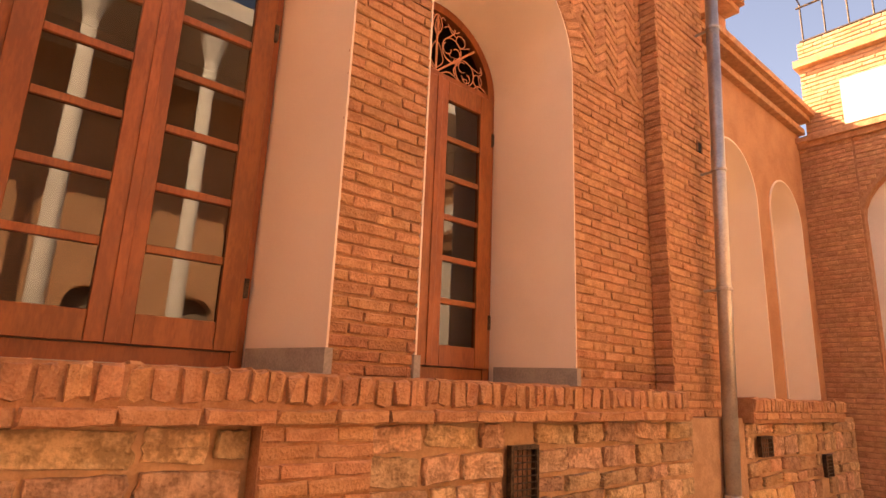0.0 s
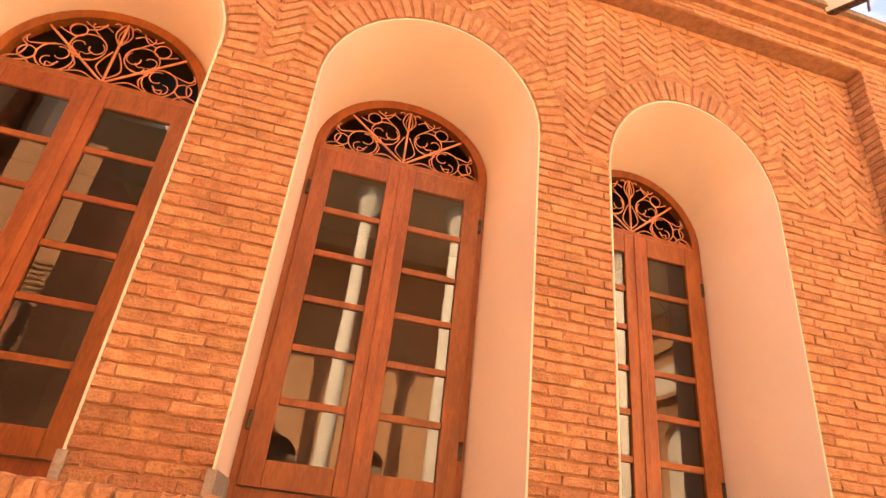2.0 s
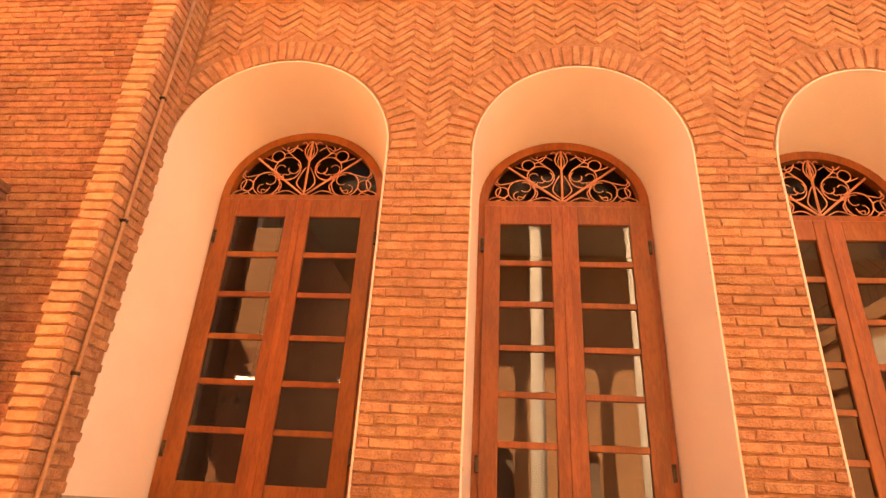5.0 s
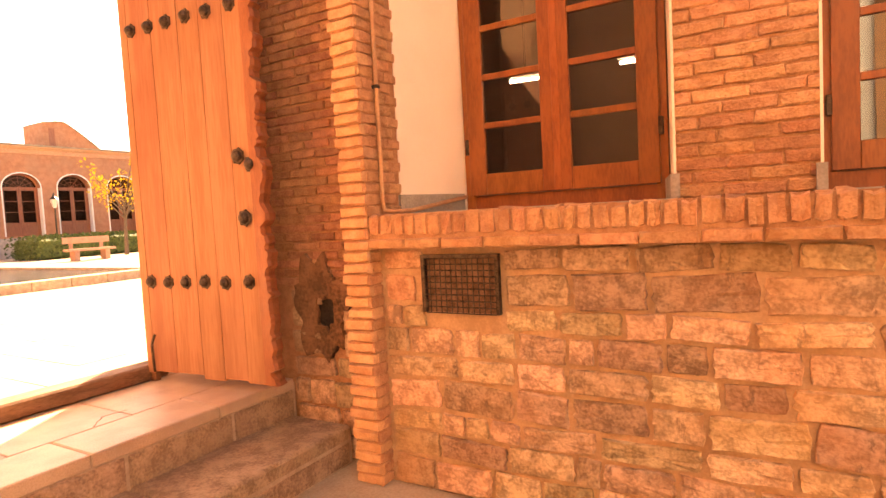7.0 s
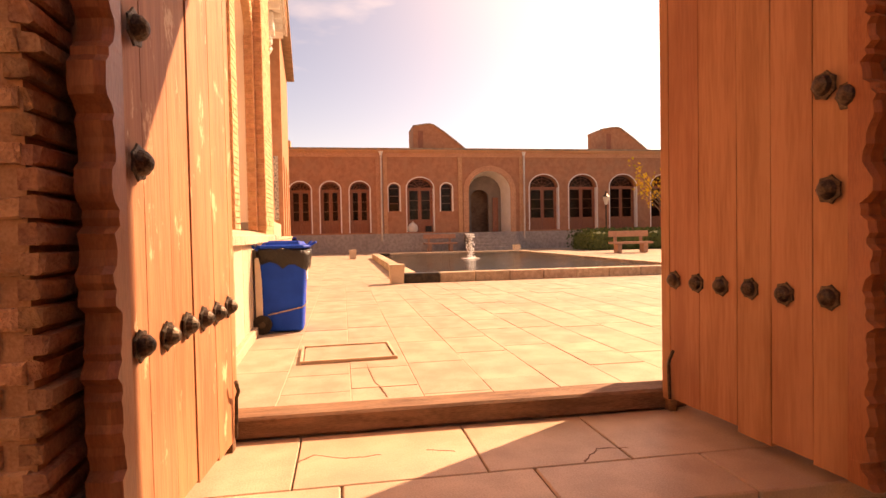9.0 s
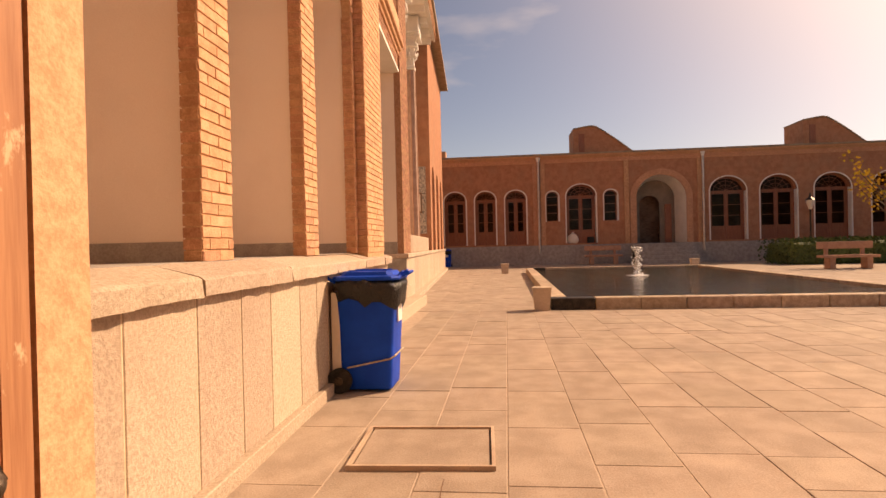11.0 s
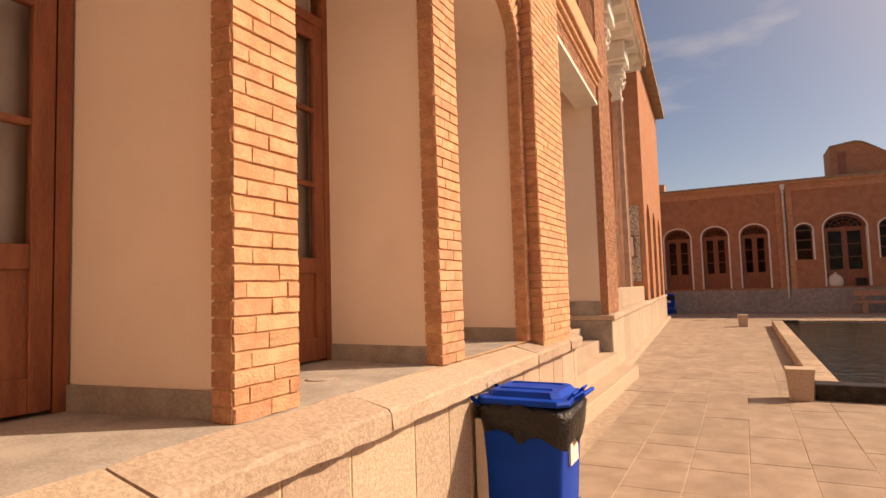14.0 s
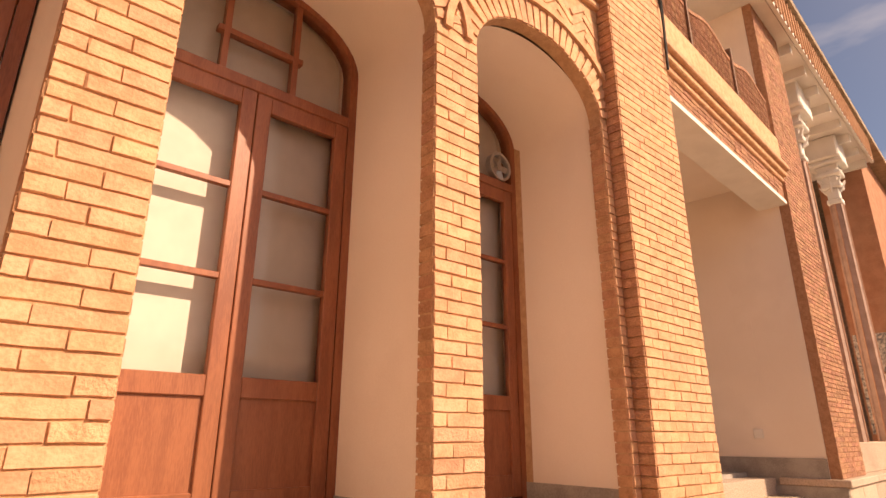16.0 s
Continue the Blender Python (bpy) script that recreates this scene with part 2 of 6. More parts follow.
M_PVC = material("painted_conduit", (0.46, 0.25, 0.14), (0.58, 0.34, 0.20), 0.6, 8, 0.1)
M_BLUE = material("blue_plastic", (0.0002, 0.050, 0.44), (0.0004, 0.066, 0.54), 0.5, 6, 0.05, fine=200, spec=0.15)
M_BAG = material("black_bag_film", (0.004, 0.004, 0.004), (0.012, 0.011, 0.010), 0.28, 18, 0.9, fine=60, spec=0.5, depth=0.02)
M_RUBBER = material("black_rubber", (0.016, 0.014, 0.012), (0.040, 0.034, 0.028), 0.75, 20, 0.2)
M_ROPE = material("grey_rope", (0.30, 0.25, 0.19), (0.45, 0.38, 0.30), 0.9, 60, 0.4)
# interior walls: the lack of light indoors is put into this low tone
M_ROOM = material("dimmed_interior_wall", (0.20, 0.16, 0.13), (0.26, 0.21, 0.17), 0.9, 2, 0.0)
M_ROOF = material("mud_roof", (0.26, 0.19, 0.13), (0.38, 0.29, 0.20), 0.95, 4, 0.5)
M_LEAF = material("hedge_leaf", (0.05, 0.075, 0.02), (0.10, 0.13, 0.035), 0.6, 8, 0.0, vary=0.35)
M_YELLOW = material("autumn_leaf", (0.50, 0.30, 0.02), (0.62, 0.42, 0.05), 0.6, 8, 0.0, vary=0.25)
M_BARK = material("tree_bark", (0.10, 0.07, 0.05), (0.17, 0.12, 0.08), 0.9, 20, 0.6)
M_BENCH = material("pink_stone_bench", (0.42, 0.225, 0.15), (0.52, 0.30, 0.20), 0.8, 8, 0.2, fine=90)
M_BRIGHTPAINT = material("faded_sign_card", (0.70, 0.62, 0.52), (0.78, 0.70, 0.60), 0.6, 5, 0.0)
M_TILE = material("painted_tile", (0.10, 0.10, 0.11), (0.62, 0.52, 0.42), 0.3, 16, 0.1, fine=40, spec=0.5)
M_PANE = glass("window_pane", (0.50, 0.44, 0.40), rough=0.0, ior=1.8)
M_DARKPANE = glass("dark_pane", (0.35, 0.30, 0.27), ior=1.25)
M_CLEAR = glass("clear_door_pane", (0.92, 0.90, 0.87), ior=1.35)
M_FROST = material("white_curtain", (0.65, 0.60, 0.545), (0.73, 0.68, 0.62), 0.9, 1.6, 0.0, fine=9)
M_TUBE = glowing("lamp_tube", (1.0, 0.92, 0.78), 3.0)
M_WATER = bpy.data.materials.new("pool_water")
M_WATER.use_nodes = True
_p = M_WATER.node_tree.nodes["Principled BSDF"]
_p.inputs["Base Color"].default_value = (0.020, 0.026, 0.020, 1)
_p.inputs["Roughness"].default_value, _p.inputs["IOR"].default_value = 0.06, 1.33
_w, _b = M_WATER.node_tree.nodes.new("ShaderNodeTexNoise"), M_WATER.node_tree.nodes.new("ShaderNodeBump")
_w.inputs["Scale"].default_value, _w.inputs["Detail"].default_value = 3.6, 6.0
_b.inputs["Strength"].default_value, _b.inputs["Distance"].default_value = 0.85, 0.07
M_WATER.node_tree.links.new(M_WATER.node_tree.nodes.new("ShaderNodeNewGeometry").outputs["Position"], _w.inputs["Vector"])
M_WATER.node_tree.links.new(_w.outputs["Fac"], _b.inputs["Height"])
M_WATER.node_tree.links.new(_b.outputs["Normal"], _p.inputs["Normal"])
M_SPRAY = material("white_water", (0.75, 0.75, 0.75), (0.85, 0.85, 0.85), 0.2, 20, 0.0)

rnd = random.Random(7)


# ---- building blocks ----
def mesh_of(bm, name, mat, smooth=False):
    me = bpy.data.meshes.new(name)
    if len(bm.faces) > 1:
        bmesh.ops.recalc_face_normals(bm, faces=bm.faces[:])
    else:
        bm.normal_update()
        for f in bm.faces:
            if f.normal.y > 0:
                f.normal_flip()
    bm.to_mesh(me)
    bm.free()
    me.materials.append(mat)
    if smooth:
        for f in me.polygons:
            f.use_smooth = True
    return me


def part(name, bm, mat, parent, label="", smooth=False):
    ob = new(name, mesh_of(bm, name, mat, smooth))
    ob.parent = parent
    return tagged(ob, label)


def solid(name, bm, mat, label, category, kind="", group="", m=None, smooth=False):
    ob = new(name, mesh_of(bm, name, mat, smooth))
    if m is not None:
        ob.matrix_world = m
    return tagged(ob, label, category, group, kind)


def thing(name, label, category, m=None, kind="", group=""):
    ob = new(name)
    ob.empty_display_size = 0.1
    if m is not None:
        ob.matrix_world = m
    return tagged(ob, label, category, group, kind)


def box(bm, x0, x1, y0, y1, z0, z1, bevel=0.0):
    m = Matrix.Translation(((x0 + x1) / 2, (y0 + y1) / 2, (z0 + z1) / 2)) @ Matrix.Diagonal((abs(x1 - x0), abs(y1 - y0), abs(z1 - z0), 1))
    r = bmesh.ops.create_cube(bm, size=1, matrix=m)
    if bevel:
        es = {e for v in r["verts"] for e in v.link_edges}
        bmesh.ops.bevel(bm, geom=list(es), offset=bevel, segments=1, affect="EDGES")
    return bm


def boxed(*args, bevel=0.0):
    return box(bmesh.new(), *args, bevel=bevel)


def rod(bm, a, b, r0, r1=None, seg=10):
    a, b = Vector(a), Vector(b)
    d = b - a
    q = d.to_track_quat("Z", "Y").to_matrix().to_4x4()
    bmesh.ops.create_cone(bm, cap_ends=True, segments=seg, radius1=r0, radius2=r0 if r1 is None else r1, depth=d.length, matrix=Matrix.Translation((a + b) / 2) @ q)
    return bm


def lathe(bm, profile, seg=16, centre=(0, 0)):
    rings = []
    for r, z in profile:
        rings.append([bm.verts.new((centre[0] + r * math.cos(2 * math.pi * i / seg), centre[1] + r * math.sin(2 * math.pi * i / seg), z)) for i in range(seg)])
    for a, b in zip(rings, rings[1:]):
        for i in range(seg):
            bm.faces.new((a[i], a[(i + 1) % seg], b[(i + 1) % seg], b[i]))
    bm.faces.new(rings[0][::-1])
    bm.faces.new(rings[-1])
    return bm


def tube(bm, points, r, seg=6):
    """A bent tube along points."""
    pts = [Vector(p) for p in points]
    rings = []
    for i, p in enumerate(pts):
        d = (pts[min(i + 1, len(pts) - 1)] - pts[max(i - 1, 0)]).normalized()
        side = d.cross(Vector((0.13, 0.21, 0.97)))
        if side.length < 0.05:
            side = d.cross(Vector((1, 0, 0)))
        side.normalize()
        up = side.cross(d)
        rings.append([bm.verts.new(p + r * (math.cos(2 * math.pi * k / seg) * side + math.sin(2 * math.pi * k / seg) * up)) for k in range(seg)])
    for a, b in zip(rings, rings[1:]):
        for i in range(seg):
            bm.faces.new((a[i], a[(i + 1) % seg], b[(i + 1) % seg], b[i]))
    bm.faces.new(rings[0][::-1])
    bm.faces.new(rings[-1])
    return bm


def sheet(u0, u1, y, v0, v1):
    """A single sheet of window glass."""
    bm = bmesh.new()
    bm.faces.new([bm.verts.new(p) for p in ((u0, y, v0), (u1, y, v0), (u1, y, v1), (u0, y, v1))])
    return bm


class Opening:
    """An opening in a wall, from u0 to u1 and from sill to spring, with an elliptic arch that rises above the spring."""

    def __init__(self, u0, u1, sill, spring, rise):
        self.u0, self.u1, self.sill, self.spring, self.rise = u0, u1, sill, spring, rise
        self.c, self.h = (u0 + u1) / 2, (u1 - u0) / 2

    def top(self, u):
        q = max(0.0, 1 - ((u - self.c) / self.h) ** 2)
        return self.spring + self.rise * math.sqrt(q)

    def half(self, v):
        if v < self.sill or v > self.spring + self.rise:
            return 0.0
        if v <= self.spring or self.rise <= 0:
            return self.h
        return self.h * math.sqrt(max(0.0, 1 - ((v - self.spring) / self.rise) ** 2))

    def outline(self, n=20, sill=None):
        """Points (u, v) from the foot of the left jamb over the arch to the foot of the right one."""
        s = self.sill if sill is None else sill
        arc = [(self.c - self.h * math.cos(math.pi * i / n), self.spring + self.rise * math.sin(math.pi * i / n)) for i in range(n + 1)]
        return [(self.u0, s)] + arc + [(self.u1, s)]

    def grown(self, d, dv=None):
        return Opening(self.u0 - d, self.u1 + d, self.sill, self.spring, self.rise + (d if dv is None else dv))


def wall_mesh(u0, u1, v0, v1, front, back, openings, n=20, reveal=True):
    """A wall of real thickness with arched openings through it; front faces -y."""
    bm = bmesh.new()
    cuts = {u0, u1}
    for o in openings:
        cuts |= {p[0] for p in o.outline(n)}
    cuts = sorted(c for c in cuts if u0 - 1e-6 <= c <= u1 + 1e-6)

    def quad(pts):
        bm.faces.new([bm.verts.new(p) for p in pts])

    for a, b in zip(cuts, cuts[1:]):
        if b - a < 1e-5:
            continue
        mid = (a + b) / 2
        hit = [o for o in openings if o.u0 < mid < o.u1]
        for y in (front, back):
            if not hit:
                quad([(a, y, v0), (b, y, v0), (b, y, v1), (a, y, v1)])
                continue
            o = hit[0]
            if o.sill > v0 + 1e-4:
                quad([(a, y, v0), (b, y, v0), (b, y, o.sill), (a, y, o.sill)])
            quad([(a, y, o.top(a)), (b, y, o.top(b)), (b, y, v1), (a, y, v1)])
    if reveal:
        for o in openings:
            pts = o.outline(n)
            loop = pts + [pts[0]] if o.sill > v0 + 1e-4 else pts
            for p, q in zip(loop, loop[1:]):
                quad([(p[0], front, p[1]), (q[0], front, q[1]), (q[0], back, q[1]), (p[0], back, p[1])])
    for u in (u0, u1):
        quad([(u, front, v0), (u, back, v0), (u, back, v1), (u, front, v1)])
    for v in (v0, v1):
        quad([(u0, front, v), (u1, front, v), (u1, back, v), (u0, back, v)])
    bmesh.ops.remove_doubles(bm, verts=bm.verts[:], dist=1e-4)
    return bm


def loft(bm, outline_a, ya, outline_b, yb):
    """A skin between two outlines with equal numbers of points, in the planes y = ya and y = yb."""
    va = [bm.verts.new((u, ya, v)) for u, v in outline_a]
    vb = [bm.verts.new((u, yb, v)) for u, v in outline_b]
    for i in range(len(va) - 1):
        bm.faces.new((va[i], va[i + 1], vb[i + 1], vb[i]))
    return bm


def band(bm, outer, inner, y0, y1):
    """A bent strip between two open outlines, from y0 to y1 deep."""
    ring = [[bm.verts.new((u, y, v)) for u, v in line] for line, y in ((outer, y0), (inner, y0), (inner, y1), (outer, y1))]
    k = len(outer)
    for i in range(k - 1):
        for j in range(4):
            a, b = ring[j], ring[(j + 1) % 4]
            bm.faces.new((a[i], a[i + 1], b[i + 1], b[i]))
    for i in (0, k - 1):
        bm.faces.new([r[i] for r in ring])
    return bm


# bricks and stones: unit pieces, front face toward -y, pushed out of true by chance
def piece_data(seed, rough, inset=0.10):
    q = random.Random(seed)

    def j(s):
        return q.uniform(-s, s)
    co, fs = [], []
    for y, k in ((0.5, 1.0), (-0.30, 1.0), (-0.5, 1.0 - inset)):
        for x, z in ((-0.5, -0.5), (0.0, -0.5), (0.5, -0.5), (0.5, 0.5), (0.0, 0.5), (-0.5, 0.5)):
            kx = 1 - (1 - k) * 0.35
            s = rough if y < 0 else 0
            co.append((x * kx + j(s) * 0.4, y + (j(s) * 0.8 if y < -0.4 else 0), z * k + j(s)))
    for r in (0, 6):
        for i in range(6):
            fs.append((r + i, r + (i + 1) % 6, r + 6 + (i + 1) % 6, r + 6 + i))
    fs.append((12, 13, 16, 17))
    fs.append((13, 14, 15, 16))
    return co, fs


BRICKS = [piece_data(100 + i, 0.085, 0.22) for i in range(9)]
CLEAN = [piece_data(200 + i, 0.035, 0.07) for i in range(7)]
def stone_data(seed):
    """A rubble stone: a rounded uneven outline with a bulging, pitted face."""
    q = random.Random(seed)
    n = 20
    co, fs = [], []
    wob = [q.uniform(-0.035, 0.018) for _ in range(n)]
    for y, k in ((0.5, 1.0), (-0.30, 1.0), (-0.45, 0.975), (-0.5, 0.90)):
        for i in range(n):
            a = 2 * math.pi * (i + 0.5) / n
            s = 1 / (abs(math.cos(a)) ** 30 + abs(math.sin(a)) ** 30) ** (1 / 30)
            r = (0.5 + wob[i]) * s * k
            co.append((r * math.cos(a), y + (q.uniform(-0.05, 0.07) if y < -0.4 else 0), r * math.sin(a)))
    for r in range(0, 3 * n, n):
        for i in range(n):
            fs.append((r + i, r + (i + 1) % n, r + n + (i + 1) % n, r + n + i))
    co.append((q.uniform(-0.1, 0.1), -0.5 + q.uniform(-0.1, 0.1), q.uniform(-0.1, 0.1)))
    for i in range(n):
        fs.append((3 * n + i, 3 * n + (i + 1) % n, 4 * n))
    return co, fs


STONES = [stone_data(300 + i) for i in range(14)]
_shared = {}


def shared_piece(kind, i, mat):
    key = (kind, i, mat.name)
    if key not in _shared:
        co, fs = {"b": BRICKS, "c": CLEAN, "s": STONES}[kind][i]
        me = bpy.data.meshes.new("piece")
        me.from_pydata(co, [], fs)
        me.materials.append(mat)
        _shared[key] = me
    return _shared[key]


def lay(parent, name, pieces, mat, near=None, limit=300, kind="b", depth=0.03, stuff_name="brickwork", stuff_label="joined brickwork of the same bond"):
    """Lay pieces (u, v, length, height, y of the face, turn in degrees, facing in degrees about z). Those that near() picks become objects, up to limit; the others one mesh."""
    pool = {"b": BRICKS, "c": CLEAN, "s": STONES}[kind]
    rest_v, rest_f = [], []
    count = 0
    for p in pieces:
        x, z, length, height, y, turn, face = (*p, 0, 0)[:7] if len(p) == 5 else p
        i = rnd.randrange(len(pool))
        m = Matrix.Translation((x, y, z)) @ Matrix.Rotation(radians(face), 4, "Z") @ Matrix.Rotation(radians(turn), 4, "Y") @ Matrix.Translation((0, depth / 2, 0)) @ Matrix.Diagonal((length, depth, height, 1))
        if count < limit and (near is None or near(x, z)):
            ob = new(name, shared_piece(kind, i, mat))
            ob.parent = parent
            ob.matrix_basis = m
            count += 1
        else:
            co, fs = pool[i]
            base = len(rest_v)
            rest_v += [m @ Vector(c) for c in co]
            rest_f += [tuple(base + k for k in f) for f in fs]
    if rest_v:
        me = bpy.data.meshes.new(stuff_name)
        me.from_pydata(rest_v, [], rest_f)
        me.materials.append(mat)
        ob = new(stuff_name, me)
        ob.parent = parent
        tagged(ob, stuff_label, kind="stuff")


def courses(u0, u1, v0, v1, y, openings=(), length=0.25, pitch=0.066, joint=0.013, shift=0.5, wobble=0.004):
    """Bricks of a running bond in a stretch of wall, cut where openings are."""
    out = []
    rows = max(1, round((v1 - v0) / pitch))
    h = (v1 - v0) / rows
    for r in range(rows):
        a, b = v0 + r * h, v0 + (r + 1) * h
        free = [(u0, u1)]
        for o in openings:
            w = max(o.half(a + 0.2 * h), o.half(b - 0.2 * h), o.half((a + b) / 2))
            if w <= 0:
                continue
            nxt = []
            for s, e in free:
                if o.c + w <= s or o.c - w >= e:
                    nxt.append((s, e))
                    continue
                if o.c - w > s:
                    nxt.append((s, o.c - w))
                if o.c + w < e:
                    nxt.append((o.c + w, e))
            free = nxt
        for s, e in free:
            x = s - (length * shift if r % 2 else 0) - (0.02 * math.sin(r * 2.1) + 0.02)
            while x < e - 0.015:
                n = x + length * rnd.uniform(0.93, 1.07)
                p, q = max(x, s), min(n, e)
                if e - q < 0.05:
                    q = n = e
                if q - p > 0.03:
                    out.append(((p + q) / 2, (a + b) / 2 + rnd.uniform(-wobble, wobble) * 0.5, q - p - joint * 0.45, h - joint, y + rnd.uniform(-wobble, wobble), rnd.uniform(-0.5, 0.5), 0))
                x = n
    return out


def voussoirs(o, y, length=0.20, width=0.066, joint=0.012, extra=0.0):
    """Bricks on end round an arch."""
    out = []
    pts = [(o.c - (o.h + extra) * math.cos(math.pi * i / 400), o.spring + (o.rise + extra) * math.sin(math.pi * i / 400)) for i in range(401)]
    run, nextmark = 0.0, width / 2
    for (a, b), (c, d) in zip(pts, pts[1:]):
        run += math.hypot(c - a, d - b)
        if run >= nextmark:
            nextmark += width
            nx, nz = (a - o.c) / (o.h + extra) ** 2, (b - o.spring) / (o.rise + extra) ** 2
            k = math.hypot(nx, nz) or 1
            nx, nz = nx / k, nz / k
            out.append((a + nx * length / 2, b + nz * length / 2, length - joint, width - joint, y + rnd.uniform(-0.004, 0.004), math.degrees(math.atan2(-nz, nx)), 0))
    return out


def herringbone(u0, u1, v0, v1, y, openings=(), length=0.22, pitch=0.062, joint=0.012):
    """Zigzag brickwork in upright stripes, left out where openings are."""
    out = []
    w = length * 0.72
    n = int((u1 - u0) / w) + 1
    for i in range(n):
        tilt = 38 if i % 2 else -38
        step = pitch / math.cos(radians(38))
        for k in range(int((v1 - v0) / step) + 1):
            u, v = u0 + (i + 0.5) * w, v0 + (k + 0.5) * step
            if u > u1 or v > v1 - 0.03 or u < u0 + 0.05:
                continue
            if any(abs(u - o.c) < o.half(v) + 0.0 or abs(u - o.c) < o.half(v - 0.08) for o in openings):
                continue
            out.append((u, v, length - joint, pitch - joint, y + rnd.uniform(-0.005, 0.005), tilt, 0))
    return out


# ---- ground, steps and paving ----
LOW = -0.52
bm = bmesh.new()
box(bm, -900, 900, -900, 900, LOW - 0.4, LOW)
solid("ground", bm, M_GROUND, "dusty pale ground that reaches the horizon", "ground", "structure")
landing = solid("landing", boxed(-2.9, -1.66, 0.62, 3.75, LOW, -0.03), M_JOINT, "stone landing under the open gate, two high steps up", "landing", "structure")
step = solid("step", boxed(-1.70, -1.14, 0.86, 3.72, LOW, -0.285), M_JOINT, "worn stone step below the gate landing", "step", "structure")
court = solid("courtyard_floor", boxed(-40, -2.86, -4, 40, LOW, -0.0045), M_JOINT, "courtyard floor bed under pale stone paving", "floor", "structure")

# ---- lower court: the long brick wall with window niches ----
F, W, B = 3.88, 4.58, 3.615
LEDGE = 1.13
niches = [Opening(-0.73, 0.925, LEDGE, 3.65, 0.80), Opening(1.554, 3.05, LEDGE, 3.60, 0.76), Opening(3.60, 4.99, LEDGE, 3.50, 0.80)]
lights = [Opening(-0.60, 0.80, LEDGE, 3.62, 0.64), Opening(1.58, 2.92, LEDGE, 3.575, 0.58), Opening(3.575, 4.82, LEDGE, 3.47, 0.60)]
blind = [Opening(7.19, 8.37, 1.05, 3.25, 0.59), Opening(8.76, 9.73, 1.05, 3.25, 0.49)]
PIL0, PIL1, PF = 6.04, 6.95, 3.72
FRIEZE = 5.17
wall_n = solid("wall_north", wall_mesh(-0.90, PIL0, LOW, 5.4, F + 0.014, W + 0.25, niches, reveal=False), M_MORTAR, "weathered brick wall with three arched window niches", "wall", "structure")
for a, b in zip(niches, lights):
    bm = loft(bmesh.new(), a.outline(24), F - 0.004, b.outline(24), W + 0.02)
    part("reveal", bm, M_PLASTER, wall_n, "smooth cream plaster niche", True)
    bm = bmesh.new()
    # plaster edge round the niche, standing a little proud of the bricks
    band(bm, a.grown(0.012).outline(24), a.outline(24), F - 0.004, F + 0.03)
    part("edge", bm, M_PLASTER, wall_n, "chipped plaster edge")
    for s in (0, 1):
        x0, x1 = (a.u0, b.u0) if s == 0 else (a.u1, b.u1)
        sgn = 1 if s == 0 else -1
        bm = bmesh.new()
        vs = [(x0 - 0.03 * sgn, F - 0.022), (x0 + 0.014 * sgn, F - 0.022), (x1 + 0.014 * sgn, W - 0.09), (x1 - 0.05 * sgn, W - 0.09)]
        lo = [bm.verts.new((p, q, LEDGE - 0.005)) for p, q in vs]
        hi = [bm.verts.new((p, q, LEDGE + 0.125)) for p, q in vs]
        bm.faces.new(lo), bm.faces.new(hi)
        for i in range(4):
            bm.faces.new((lo[i], lo[(i + 1) % 4], hi[(i + 1) % 4], hi[i]))
        part("skirting", bm, M_GREYPLINTH, wall_n, "grey cement skirting at the niche foot")
    part("niche_sill", boxed(a.u0, a.u1, F - 0.06, W + 0.25, LEDGE - 0.09, LEDGE + 0.004), M_GREYPLINTH, wall_n, "grey cement niche sill")

# pilaster, frieze, cornice and the rendered wall beyond
pil = solid("pilaster", boxed(PIL0, PIL1, PF + 0.012, 4.7, LOW, 5.4), M_MORTAR, "tall brick pilaster beside a downpipe", "pilaster", "structure")
fri = solid("frieze", boxed(-0.90, PIL0, PF + 0.012, 4.7, FRIEZE, 5.42), M_MORTAR, "projecting brick frieze over the niches", "frieze", "structure")
bm = bmesh.new()
for y, z0, z1 in ((3.66, 5.33, 5.395), (3.60, 5.395, 5.46), (3.53, 5.46, 5.52)):
    box(bm, -2.9, PIL1 + 0.85, y, 4.7, z0, z1)
for y, z0, z1 in ((3.80, 4.62, 4.70), (3.72, 4.78, 4.85), (3.66, 4.85, 4.93)):
    box(bm, PIL1, 10.04, y, 4.7, z0, z1)
box(bm, PIL1, PIL1 + 0.85, 3.82, 4.7, 4.94, 5.32)
cornice = solid("cornice", bm, M_BRICK, "stepped brick cornice under a mud roof edge", "cornice", "structure")
part("roof_edge", boxed(-2.9, PIL1 + 0.89, 3.49, 8.0, 5.522, 5.57), M_ROOF, cornice, "uneven mud roof edge")
wall_n2 = solid("wall_north_far", wall_mesh(PIL1, 10.05, LOW, 4.80, F, W + 0.25, blind, reveal=False), M_OCHRE, "ochre rendered wall with two blind arched niches", "wall", "structure")
for a in blind:
    b = Opening(a.u0 + 0.05, a.u1 - 0.05, a.sill, a.spring, a.rise - 0.05)
    part("reveal", loft(bmesh.new(), a.outline(24), F, b.outline(24), F + 0.45), M_PLASTER, wall_n2, "cream plaster niche", True)
    part("niche_back", wall_mesh(a.u0 - 0.1, a.u1 + 0.1, a.sill - 0.1, a.spring + a.rise + 0.1, F + 0.452, F + 0.55, []), M_PLASTER, wall_n2, "cream plaster niche back")
    part("edge", band(bmesh.new(), a.grown(0.02).outline(24), a.outline(24), F - 0.012, F + 0.02), M_PLASTER, wall_n2)
    part("skirting", boxed(a.u0 + 0.03, a.u1 - 0.03, F + 0.40, F + 0.45, a.sill, a.sill + 0.1), M_GREYPLINTH, wall_n2)

